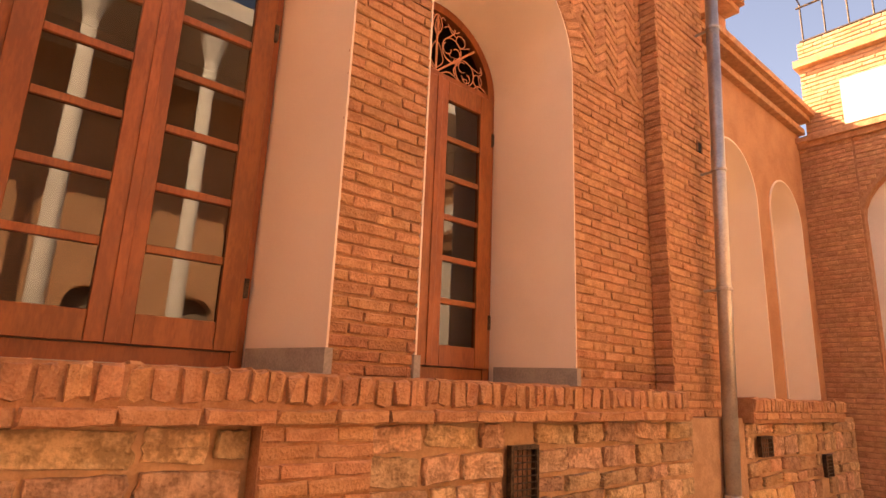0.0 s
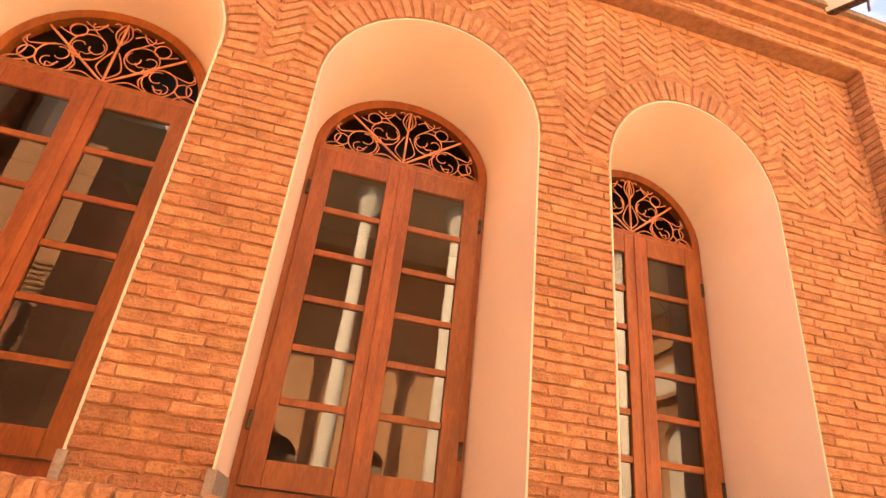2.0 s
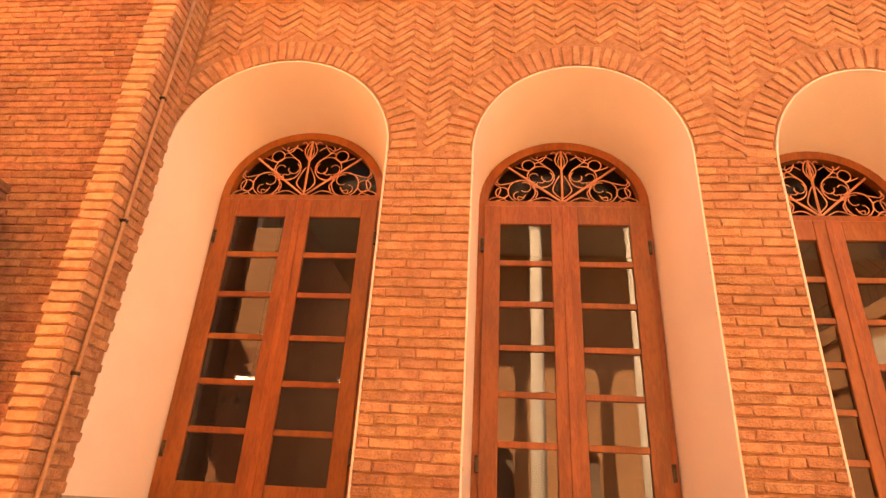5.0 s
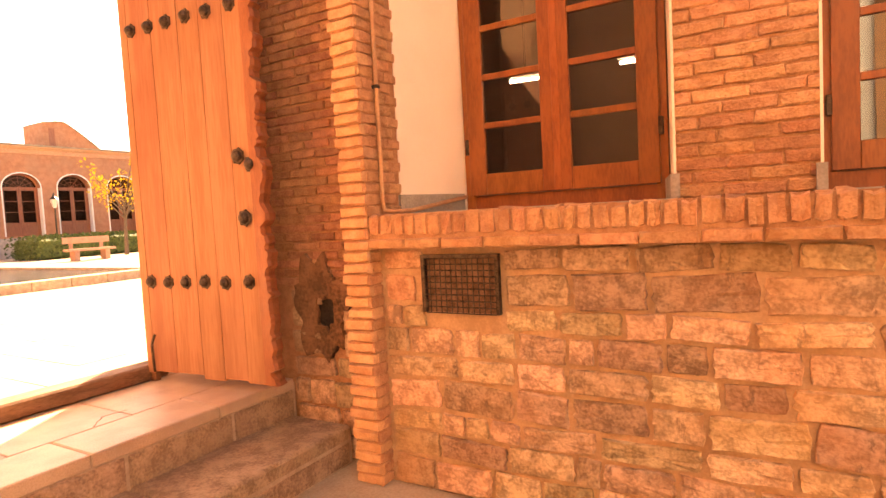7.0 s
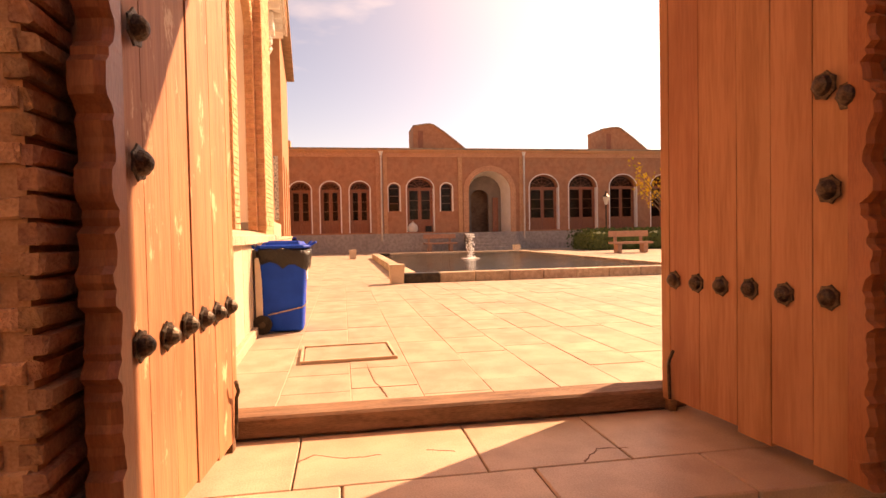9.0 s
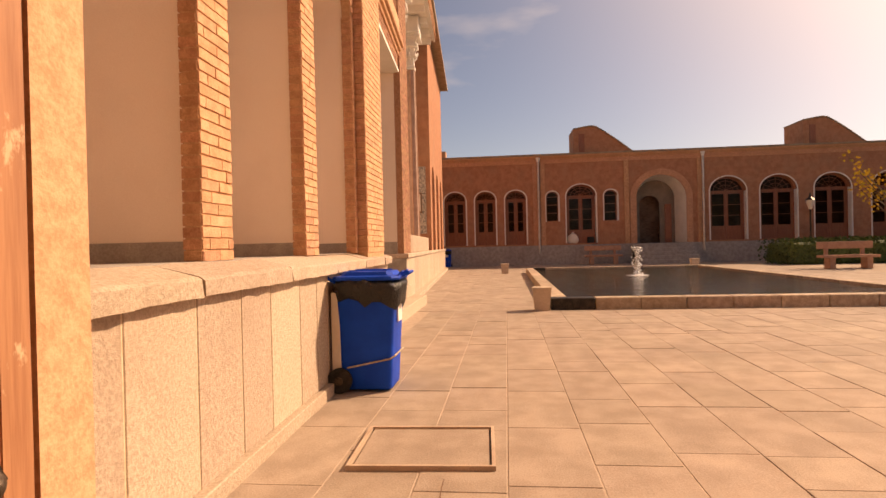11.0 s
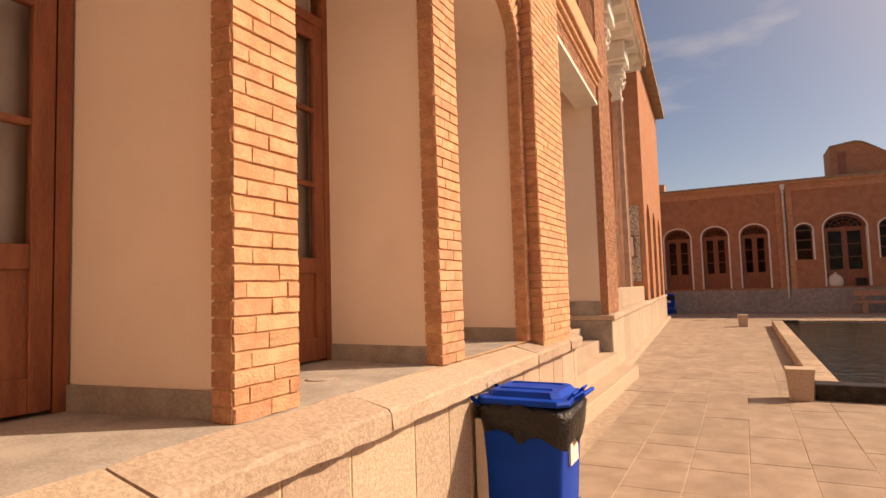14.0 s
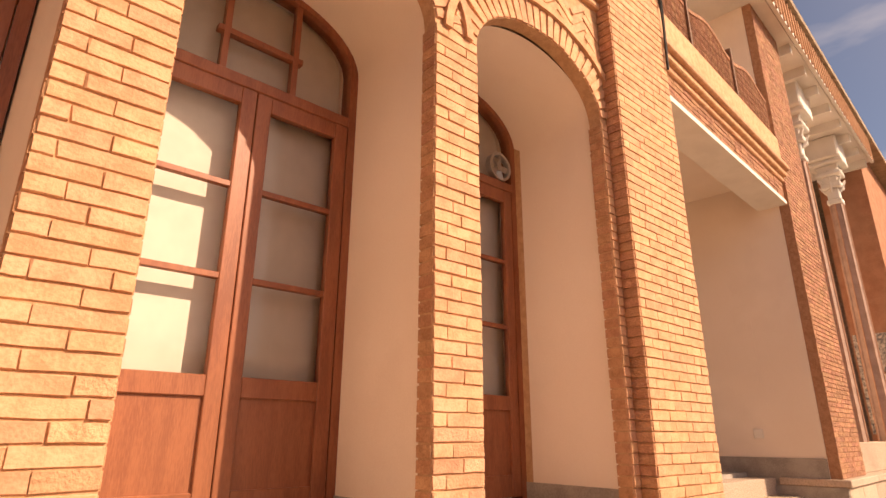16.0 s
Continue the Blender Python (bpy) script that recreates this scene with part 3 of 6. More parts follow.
# base and ledge
base = solid("wall_base", boxed(-0.74, 9.96, B + 0.006, F + 0.1, LOW, 0.94), M_STONEMORTAR, "rubble stone base under the brick ledge", "wall base", "structure")
ledge = solid("ledge", boxed(-0.73, PIL0 - 0.2, 3.525, W - 0.05, 0.93, LEDGE - 0.012), M_MORTAR, "brick window ledge of soldier bricks over stretchers", "ledge", "structure")
ledge2 = solid("ledge_far", boxed(PIL1, 9.3, 3.525, F + 0.4, 0.90, LEDGE - 0.03), M_MORTAR, "brick ledge under the blind niches", "ledge", "structure")
stub = solid("base_pier", boxed(2.62, 3.12, 3.532, 3.8, LOW, 0.93), M_MORTAR, "brick pier let into the stone base", "pier", "structure")

# gate recess: walls at both sides of the landing
rec_n = solid("wall_gate_north", boxed(-2.75, -0.88, 3.79, 4.7, LOW, 5.3), M_MORTAR, "smoke-stained brick wall behind the open gate leaf", "wall", "structure")
quoin_n = solid("quoin", boxed(-0.895, -0.735, 3.52, 4.7, LOW, 5.3), M_MORTAR, "toothed brick quoin at the wall's corner", "quoin", "structure")
rec_s = solid("wall_gate_south", boxed(-2.75, -1.40, -0.2, 0.60, LOW, 5.3), M_MORTAR, "shaded brick wall behind the left gate leaf", "wall", "structure")
quoin_s = solid("quoin_south", boxed(-1.52, -1.215, -0.4, 0.785, LOW, 5.3), M_MORTAR, "rough brick corner beside the gate", "quoin", "structure")
solid("wall_west", boxed(-1.52, -1.20, -5.4, -0.4, LOW, 5.3), M_BRICK, "brick wall that closes the lower court", "wall", "structure")

# east wall of the lower court
EM = pose(10.0, 3.88, 0, 0, 0, -90)
ea = [Opening(0.62, 3.4, 1.0, 3.35, 0.80), Opening(4.6, 7.4, 1.0, 3.35, 0.80)]
wall_e = solid("wall_east", wall_mesh(0.0, 12, LOW, 4.55, 0, 0.5, ea), M_MORTAR, "brick end wall with wide white arched panels", "wall", "structure", m=EM)
for o in ea:
    part("panel", boxed(o.u0 - 0.1, o.u1 + 0.1, 0.16, 0.3, LOW + 0.1, 4.0), M_WHITE, wall_e, "white plastered arch panel")
part("base_band", boxed(0.62, 12, -0.02, 0.1, LOW, 1.0), M_GREYPLINTH, wall_e, "grey cement base")
bm = bmesh.new()
for y, z0, z1 in ((-0.06, 4.40, 4.47), (-0.12, 4.47, 4.54)):
    box(bm, -0.02, 12, y, 0.5, z0, z1)
part("string_course", bm, M_BRICK, wall_e, "projecting brick course")
up = solid("parapet", wall_mesh(0.1, 12, 4.56, 5.6, 0.05, 0.4, []), M_MORTAR, "upper brick parapet with white painted panels", "parapet", "structure", m=EM)
for u in (0.55, 3.6, 6.6):
    part("panel", boxed(u, u + 2.5, 0.02, 0.06, 4.62, 5.25), M_WHITE, up, "white painted panel")
part("coping", boxed(0.05, 12.05, -0.05, 0.45, 5.6, 5.7), M_BRICK, up, "brick coping")
fence = thing("roof_fence", "thin metal fence with slanted spikes on the parapet", "fence", EM)
for i in range(40):
    u = 0.15 + i * 0.28
    bm = rod(bmesh.new(), (u, 0.2, 5.69), (u, 0.2, 6.7), 0.012, seg=5)
    rod(bm, (u, 0.2, 6.7), (u - 0.06, -0.12, 6.95), 0.010, seg=5)
    part("bar", bm, M_IRON, fence)
for z in (6.1, 6.65):
    part("rail", rod(bmesh.new(), (0.1, 0.2, z), (11.5, 0.2, z), 0.018, seg=6), M_IRON, fence)

# south side of the lower court, behind the walker, seen in the window panes
SM = pose(4.6, -5.4, 0, 0, 0, 180)
so = [Opening(-4.6 + 2.3 * i, -3.5 + 2.3 * i, 0.5, 2.6, 0.5) for i in range(5)]
wall_s = solid("wall_south", wall_mesh(-13, 10, LOW, 11.0, 2.4, 2.8, so), M_BUFF, "sunlit brick building with arched openings", "wall", "structure", m=SM)
# dark sheet close behind the arches in place of unlit rooms
part("dark_backing", boxed(-13, 10, 2.81, 2.9, LOW, 11.0), M_ROOM, wall_s, "dark sheet standing for the unlit interior")
part("eaves", boxed(-13.2, 10.2, -1.6, 2.9, 8.7, 9.1), M_WHITE, wall_s, "white boarded eaves")
for i in range(5):
    col = thing("column", "white painted column under the eaves", "column", SM @ pose(-5.0 + 2.3 * i, -1.0, LOW), group="columns of the south porch")
    part("shaft", lathe(bmesh.new(), [(0.19, 0.25), (0.17, 3.0), (0.14, 8.3)], 12), M_WHITE, col, smooth=True)
    part("foot", boxed(-0.22, 0.22, -0.22, 0.22, 0, 0.25), M_WHITE, col)
    part("capital", lathe(bmesh.new(), [(0.15, 8.3), (0.22, 8.6), (0.34, 9.0), (0.36, 9.22)], 10), M_WHITE, col)

lay(wall_s, "brick", courses(-5.5, 5.5, LOW, 6.5, 2.385, so, 0.24, 0.085, 0.014), M_BUFF, near=lambda u, v: False)

# rooms behind the windows of the north wall; their dimness is in the wall colour
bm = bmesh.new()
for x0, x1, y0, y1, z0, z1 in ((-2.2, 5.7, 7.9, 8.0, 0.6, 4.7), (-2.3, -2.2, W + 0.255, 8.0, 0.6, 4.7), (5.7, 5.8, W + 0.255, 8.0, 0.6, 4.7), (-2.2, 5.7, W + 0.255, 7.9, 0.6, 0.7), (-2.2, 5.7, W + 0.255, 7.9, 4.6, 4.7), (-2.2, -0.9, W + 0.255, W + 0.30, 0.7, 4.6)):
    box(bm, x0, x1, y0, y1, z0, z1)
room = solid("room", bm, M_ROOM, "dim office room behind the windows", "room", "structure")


# ---- windows of the north wall ----
def lattice_curves(c, spring, h, rise, y):
    """Bent-rod tracery in a half-round light: three rays, a bud on the upright one, and in each of the four sectors a ring with curls inside and loops outside."""
    bm = bmesh.new()

    def at(p, s):
        return (c + s * h * p[0], y, spring + 0.02 + rise * p[1])

    def ring(cx, cz, rad, s, start=0.0, sweep=6.3, shrink=0.0, r=0.0058):
        n = max(7, int(sweep * 3))
        tube(bm, [at((cx + rad * (1 - shrink * k / n) * math.cos(start + sweep * k / n), cz + rad * 1.12 * (1 - shrink * k / n) * math.sin(start + sweep * k / n)), s) for k in range(n + 1)], r, 4)

    def line(points, s, r=0.0058):
        """A smooth rod through a few points."""
        pts = [Vector((p[0], p[1], 0)) for p in points]
        out = []
        for k in range(len(pts) - 1):
            p0, p1, p2, p3 = pts[max(k - 1, 0)], pts[k], pts[k + 1], pts[min(k + 2, len(pts) - 1)]
            for q in range(4):
                t = q / 4
                out.append(0.5 * ((2 * p1) + (p2 - p0) * t + (2 * p0 - 5 * p1 + 4 * p2 - p3) * t * t + (3 * p1 - p0 - 3 * p2 + p3) * t ** 3))
        out.append(pts[-1])
        tube(bm, [at((v.x, v.y), s) for v in out], r, 4)

    tube(bm, [at((0, 0.0), 1), at((0, 0.99), 1)], 0.0095, 6)
    for s in (-1, 1):
        tube(bm, [at((0, 0.0), s), at((0.74, 0.67), s)], 0.0095, 6)
        line([(0.01, 0.62), (0.085, 0.78), (0.05, 0.93), (0.01, 0.97)], s)
        line([(0.01, 0.62), (0.045, 0.76), (0.02, 0.90)], s, 0.0048)
        line([(0.06, 0.92), (0.10, 0.96), (0.14, 0.93)], s)
        line([(0.0, 0.06), (0.12, 0.20), (0.10, 0.34), (0.03, 0.50)], s)
        for cx, cz, a in ((0.285, 0.475, 0.9), (0.545, 0.205, -0.1)):
            ring(cx, cz, 0.185, s, a)
            d = Vector((math.cos(a), math.sin(a)))
            e = Vector((-d.y, d.x))
            for u, v, rad, start in ((-0.05, 0.06, 0.095, a + 1.2), (0.05, -0.07, 0.085, a + 3.6)):
                ring(cx + d.x * u + e.x * v, cz + d.y * u + e.y * v, rad, s, start, 4.4, 0.35, 0.005)
            line([(cx - 0.06, cz - 0.06), (cx - 0.02, cz - 0.11), (cx + 0.05, cz - 0.10), (cx + 0.04, cz - 0.17)], s, 0.005)
            ox, oz = cx + d.x * 0.265, cz + d.y * 0.285
            ring(ox, oz, 0.088, s, a)
            line([(cx + d.x * 0.19 - e.x * 0.06, cz + d.y * 0.19 - e.y * 0.06), (ox - e.x * 0.12, oz - e.y * 0.12), (ox + d.x * 0.10 - e.x * 0.15, oz + d.y * 0.08 - e.y * 0.15)], s)
            line([(cx + e.x * 0.19, cz + e.y * 0.2), (ox + e.x * 0.16, oz + e.y * 0.15), (ox + e.x * 0.20 + d.x * 0.05, oz + e.y * 0.22 + d.y * 0.04)], s)
        line([(0.12, 0.80), (0.22, 0.86), (0.33, 0.80), (0.42, 0.86)], s)
        line([(0.20, 0.90), (0.26, 0.79), (0.36, 0.74)], s)
        line([(0.86, 0.12), (0.83, 0.26), (0.90, 0.34), (0.86, 0.44)], s)
        line([(0.74, 0.02), (0.84, 0.10), (0.96, 0.06), (0.985, 0.02)], s)
        line([(0.10, 0.02), (0.24, 0.09), (0.38, 0.05), (0.44, 0.01)], s)
        line([(0.20, 0.30), (0.30, 0.28), (0.42, 0.36)], s)
        line([(0.36, 0.08), (0.33, 0.18), (0.40, 0.29)], s)
    return bm


def window(name, o, y, label):
    """An arched two-leaf window: frame, tracery, two leaves of six panes each."""
    win = thing(name, label, "window", kind="structure")
    part("window_frame", band(bmesh.new(), o.outline(24), Opening(o.u0 + 0.07, o.u1 - 0.07, o.sill, o.spring + 0.0, o.rise - 0.07).outline(24), y - 0.03, y + 0.07), M_WOOD, win)
    part("sill_board", boxed(o.u0 + 0.07, o.u1 - 0.07, y - 0.02, y + 0.06, o.sill + 0.005, o.sill + 0.10), M_WOOD, win)
    part("transom", boxed(o.u0 + 0.07, o.u1 - 0.07, y - 0.02, y + 0.05, o.spring - 0.035, o.spring + 0.02), M_WOOD, win)
    part("tracery", lattice_curves(o.c, o.spring, o.h - 0.07, o.rise - 0.075, y + 0.0), M_LATTICE, win, "scrolled fretwork tracery")
    bm = bmesh.new()
    arc = Opening(o.u0 + 0.06, o.u1 - 0.06, o.spring, o.spring, o.rise - 0.06).outline(20)[1:-1]
    bm.faces.new([bm.verts.new((u, y + 0.045, v)) for u, v in arc])
    part("fanlight_pane", bm, M_DARKPANE, win, "dark glass behind the tracery")
    z0, z1 = o.sill + 0.105, o.spring - 0.04
    for s in (0, 1):
        a, b = (o.u0 + 0.045, o.c - 0.004) if s == 0 else (o.c + 0.004, o.u1 - 0.045)
        bot, top = 0.15, 0.165
        sa, sb = (0.128, 0.098) if s == 0 else (0.098, 0.128)
        bm = bmesh.new()
        box(bm, a, a + sa, y - 0.055, y - 0.01, z0, z1, 0.004)
        box(bm, b - sb, b, y - 0.055, y - 0.01, z0, z1, 0.004)
        box(bm, a + sa, b - sb, y - 0.052, y - 0.012, z0, z0 + bot, 0.004)
        box(bm, a + sa, b - sb, y - 0.052, y - 0.012, z1 - top, z1, 0.004)
        h = (z1 - top - z0 - bot) / 6
        for k in range(1, 6):
            zz = z0 + bot + k * h
            box(bm, a + sa, b - sb, y - 0.048, y - 0.012, zz - 0.022, zz + 0.022, 0.004)
        leaf = part("leaf", bm, M_WOOD, win)
        for k in range(6):
            zz = z0 + bot + k * h
            part("pane", sheet(a + sa - 0.01, b - sb + 0.01, y - 0.031, zz, zz + h), M_PANE, leaf)
        hx = a - 0.01 if s == 0 else b + 0.01
        for zz in (z0 + 0.35, z1 - 0.35):
            part("hinge", boxed(hx - 0.014, hx + 0.014, y - 0.063, y - 0.03, zz - 0.055, zz + 0.055, bevel=0.004), M_IRON, leaf, "dark iron hinge")
        if s == 1:
            part("cover_strip", boxed(a - 0.022, a + 0.03, y - 0.064, y - 0.056, z0, z1, bevel=0.003), M_WOOD, leaf)
    return win


for i, o in enumerate(lights):
    window(f"window_{i + 1}", o, W, "varnished reddish wood window with two six-pane leaves under a tracery fanlight")

for x, yy in ((-0.91, 6.6), (0.24, 6.6)):
    lamp = thing("ceiling_lamp", "lit fluorescent ceiling lamp in the dim room", "lamp", pose(x, yy, 2.48), group="room lamps")
    part("housing", boxed(-0.20, 0.20, -0.03, 0.03, 0.03, 0.07, bevel=0.01), M_GALV, lamp)
    part("tube", rod(bmesh.new(), (-0.17, -0.02, 0), (0.17, 0.02, 0), 0.018, seg=8), M_TUBE, lamp, "glowing tube")
    for q in (-0.02, 0.02):
        part("hanger", rod(bmesh.new(), (0, q, 0.08), (0, q, 2.11), 0.006, seg=5), M_IRON, lamp)


# vents, pipes, floodlight
def vent(x0, x1, z0, z1, y, label):
    v = thing("wall_vent", label, "vent")
    # no hole is cut; a dark panel gives the shade behind the mesh
    part("opening", boxed(x0, x1, y + 0.0, y + 0.012, z0, z1), M_DARKWOOD, v, "dark panel standing for the shade inside the vent")
    part("frame", band(bmesh.new(), [(x0 - 0.02, z0), (x0 - 0.02, z1 + 0.02), (x1 + 0.02, z1 + 0.02), (x1 + 0.02, z0)], [(x0, z0), (x0, z1), (x1, z1), (x1, z0)], y - 0.035, y), M_IRON, v)
    bm = bmesh.new()
    n = max(3, int((x1 - x0) / 0.032))
    for i in range(n + 1):
        x = x0 + (x1 - x0) * i / n
        rod(bm, (x, y - 0.028, z0), (x, y - 0.028, z1), 0.0036, seg=4)
    n = max(3, int((z1 - z0) / 0.032))
    for i in range(n + 1):
        z = z0 + (z1 - z0) * i / n
        rod(bm, (x0, y - 0.03, z), (x1, y - 0.03, z), 0.0036, seg=4)
    part("mesh_grille", bm, M_IRON, v, "rusty wire mesh")
    return v


vent(-0.385, 0.06, 0.56, 0.87, B - 0.02, "wire mesh vent grille in the stone base")
vent(4.03, 4.21, 0.42, 0.79, B - 0.02, "narrow wire mesh vent in the stone base")
vent(7.16, 7.38, 0.62, 0.77, B - 0.02, "dark small vent hole in the stone base")
vent(8.72, 8.88, 0.36, 0.56, B - 0.02, "dark small vent hole in the stone base")

pipe = thing("downpipe", "grey galvanised downpipe with clamps on the pilaster", "pipe")
part("pipe", rod(bmesh.new(), (6.47, 3.555, LOW), (6.84, 3.555, 5.12), 0.06, seg=14), M_GALV, pipe, smooth=True)
part("spout", tube(bmesh.new(), [(6.86, 3.555, 5.10), (6.85, 3.57, 5.19), (6.83, 3.68, 5.24)], 0.063, 12), M_GALV, pipe)
for z in (0.35, 2.0, 3.1, 4.6):
    part("clamp", lathe(bmesh.new(), [(0.062, z - 0.018), (0.069, z - 0.01), (0.069, z + 0.01), (0.062, z + 0.018)], 14, (6.47 + 0.0656 * (z - LOW), 3.555)), M_GALV, pipe)
    part("bracket", boxed(6.46 + 0.0656 * (z - LOW), 6.48 + 0.0656 * (z - LOW), 3.60, 3.73, z - 0.010, z + 0.010), M_GALV, pipe)
conduit = thing("conduit", "thin painted conduit in the corner by the quoin", "pipe")
part("tube", tube(bmesh.new(), [(-0.700, 3.64, 5.0), (-0.700, 3.64, LEDGE + 0.08), (-0.69, 3.64, LEDGE + 0.03), (-0.66, 3.68, LEDGE + 0.018), (-0.63, 3.84, LEDGE + 0.02), (-0.55, 4.45, LEDGE + 0.10)], 0.014, 8), M_PVC, conduit, smooth=True)
for z in (1.9, 2.9, 3.9):
    part("clip", boxed(-0.73, -0.683, 3.625, 3.655, z - 0.01, z + 0.01), M_IRON, conduit)
flood = thing("floodlight", "square floodlight on a bracket at the roof edge", "floodlight", pose(5.62, 3.42, 5.55, 22, 0, -58))
part("bracket", tube(bmesh.new(), [(-0.14, 0.30, -0.06), (-0.17, 0.02, 0.10), (0.17, 0.02, 0.10), (0.14, 0.30, -0.06)], 0.012, 5), M_IRON, flood)
part("housing", boxed(-0.165, 0.165, -0.04, 0.05, -0.08, 0.26, bevel=0.015), M_IRON, flood, "black housing")
part("lens", boxed(-0.14, 0.14, -0.046, -0.038, -0.05, 0.23), M_WHITE, flood, "pale glass lens")
cord = thing("roof_cable", "black cable lying along the mud roof edge", "cable")
part("cable", tube(bmesh.new(), [(7.6, 3.50, 5.578), (6.6, 3.51, 5.58), (5.8, 3.50, 5.578), (5.2, 3.52, 5.582), (4.2, 3.50, 5.58), (3.0, 3.53, 5.58), (2.2, 3.52, 5.58)], 0.011, 5), M_RUBBER, cord)


hook_hole = thing("putlog_hole", "dark square hole in the pilaster bricks", "hole")
# flat black block on the uncut face, painted depth of the hole
part("hollow_shade", boxed(6.67, 6.74, PF - 0.006, PF + 0.01, 3.33, 3.42), M_RUBBER, hook_hole)
part("broken_edge", band(bmesh.new(), [(6.655, 3.32), (6.66, 3.435), (6.75, 3.43), (6.752, 3.322)], [(6.67, 3.33), (6.67, 3.42), (6.74, 3.42), (6.74, 3.33)], PF - 0.012, PF + 0.005), M_DARKBRICK, hook_hole)

# ---- the gate ----
GX = -2.70
gate_w = solid("wall_gate", boxed(-3.2, GX + 0.02, 3.66, 9.0, LOW, 4.4), M_BUFF, "brick gate wall towards the courtyard", "wall", "structure")
solid("gate_jamb", boxed(-2.86, GX + 0.02, 0.62, 0.93, -0.03, 4.4), M_BUFF, "slim brick gate jamb", "gate jamb", "structure")
solid("gate_lintel", boxed(-2.98, GX + 0.02, 0.93, 3.66, 3.25, 4.4), M_DARKWOOD, "dark timber gate lintel", "lintel", "structure")
bm = boxed(-2.86, -2.67, 0.93, 3.46, 0.0, 0.115, bevel=0.014)
solid("threshold", bm, M_DARKWOOD, "dark worn timber threshold beam", "threshold", "structure")


def stud(bm, x, z, r=0.036):
    lathe_pts = [(r * 1.25, 0.0), (r * 1.2, 0.006), (r, 0.008), (r * 0.86, 0.026), (r * 0.45, 0.040), (0.006, 0.044)]
    rings = []
    for k, (rr, d) in enumerate(lathe_pts):
        ring = []
        for i in range(14):
            q = rr * (1.18 if (k < 2 and i % 2) else 1.0)
            ring.append(bm.verts.new((x + q * math.cos(i * math.pi / 7), -d, z + q * math.sin(i * math.pi / 7))))
        rings.append(ring)
    for a, b in zip(rings, rings[1:]):
        for i in range(14):
            bm.faces.new((a[i], a[(i + 1) % 14], b[(i + 1) % 14], b[i]))
    bm.faces.new(rings[-1])
    return bm


def gate_leaf(m, width, mirror, label):
    """A leaf of upright planks with domed studs. Local x runs from the hinge to the free edge, and -y is the studded face; mirror turns that face."""
    g = thing("gate_leaf", label, "gate", m, group="leaves of the gate")
    f = -1 if mirror else 1
    edges = [0.0, 0.075, 0.315, 0.575, 0.775, 0.985, width]
    top = 3.02
    for i, (a, b) in enumerate(zip(edges, edges[1:])):
        bm = bmesh.new()
        z0 = 0.07 + rnd.uniform(-0.012, 0.02)
        n = 9
        off = rnd.uniform(-0.004, 0.004)
        co = []
        for k in range(n + 1):
            z = z0 + (top - z0) * k / n
            wob = rnd.uniform(-0.002, 0.002)
            for x, y in ((a + 0.0025 + wob, -0.03 + off), (b - 0.0025 + wob, -0.03 + off), (b - 0.0025, 0.025), (a + 0.0025, 0.025)):
                co.append(bm.verts.new((x, y * f, z)))
        for k in range(n):
            for q in range(4):
                bm.faces.new((co[4 * k + q], co[4 * k + (q + 1) % 4], co[4 * k + 4 + (q + 1) % 4], co[4 * k + 4 + q]))
        bm.faces.new(co[:4]), bm.faces.new(co[-4:])
        part("plank", bm, M_CHIPPED if mirror else M_OLDWOOD, g)
    # carved cover strip at the free edge
    bm = bmesh.new()
    z = 0.07
    prev = None
    while z < top + 0.02:
        d = 0.022 + 0.022 * abs(math.sin(z * 7.0 + 0.6)) + 0.020 * (math.sin(z * 23.0) > 0.35) - 0.026 * (math.sin(z * 13.0) > 0.86) + rnd.uniform(-0.008, 0.008)
        ring = [bm.verts.new((x, y * f, z)) for x, y in ((width - 0.045, -0.03), (width - 0.04, -0.06), (width + d, -0.065), (width + d + 0.012, -0.04), (width + d, 0.03), (width - 0.045, 0.03))]
        if prev:
            for q in range(6):
                bm.faces.new((prev[q], prev[(q + 1) % 6], ring[(q + 1) % 6], ring[q]))
        else:
            bm.faces.new(ring)
        prev = ring
        z += 0.021
    bm.faces.new(prev)
    part("cover_strip", bm, M_DOORBROWN, g, "carved and chipped cover strip")
    bm = bmesh.new()
    for k, (w, z0, z1) in enumerate(((0.05, 2.92, 2.95), (0.075, 2.95, 2.99), (0.10, 2.99, 3.05))):
        y0, y1 = sorted(((-0.05 - w * 0.4) * f, 0.035 * f))
        box(bm, width - 0.07 - w * 0.6, width + 0.03 + w * 0.5, y0, y1, z0, z1, 0.006)
    part("cap", bm, M_DARKWOOD, g, "dark carved cap")
    for y in (0.70 if mirror else 0.74, 2.52):
        for x in (0.12, 0.30, 0.475, 0.66, 0.85, 1.06):
            bm = stud(bmesh.new(), x, y + 0.004 * math.sin(x * 20))
            if mirror:
                bmesh.ops.scale(bm, vec=(1, -1, 1), verts=bm.verts[:])
            bmesh.ops.translate(bm, vec=(0, -0.034 * f, 0), verts=bm.verts[:])
            part("stud", bm, M_IRON, g, "dark domed iron stud")
    for x, y in ((1.06, 1.64), (1.06, 1.245)) if mirror else ((1.05, 1.56), (1.155, 1.50), (1.07, 1.16)):
        bm = stud(bmesh.new(), x, y, 0.04)
        if mirror:
            bmesh.ops.scale(bm, vec=(1, -1, 1), verts=bm.verts[:])
        bmesh.ops.translate(bm, vec=(0, -0.045 * f, 0), verts=bm.verts[:])
        part("stud", bm, M_IRON, g, "dark domed iron stud")
    part("pivot", boxed(0.005, 0.06, -0.02, 0.02, -0.02, 0.07), M_DARKWOOD, g)
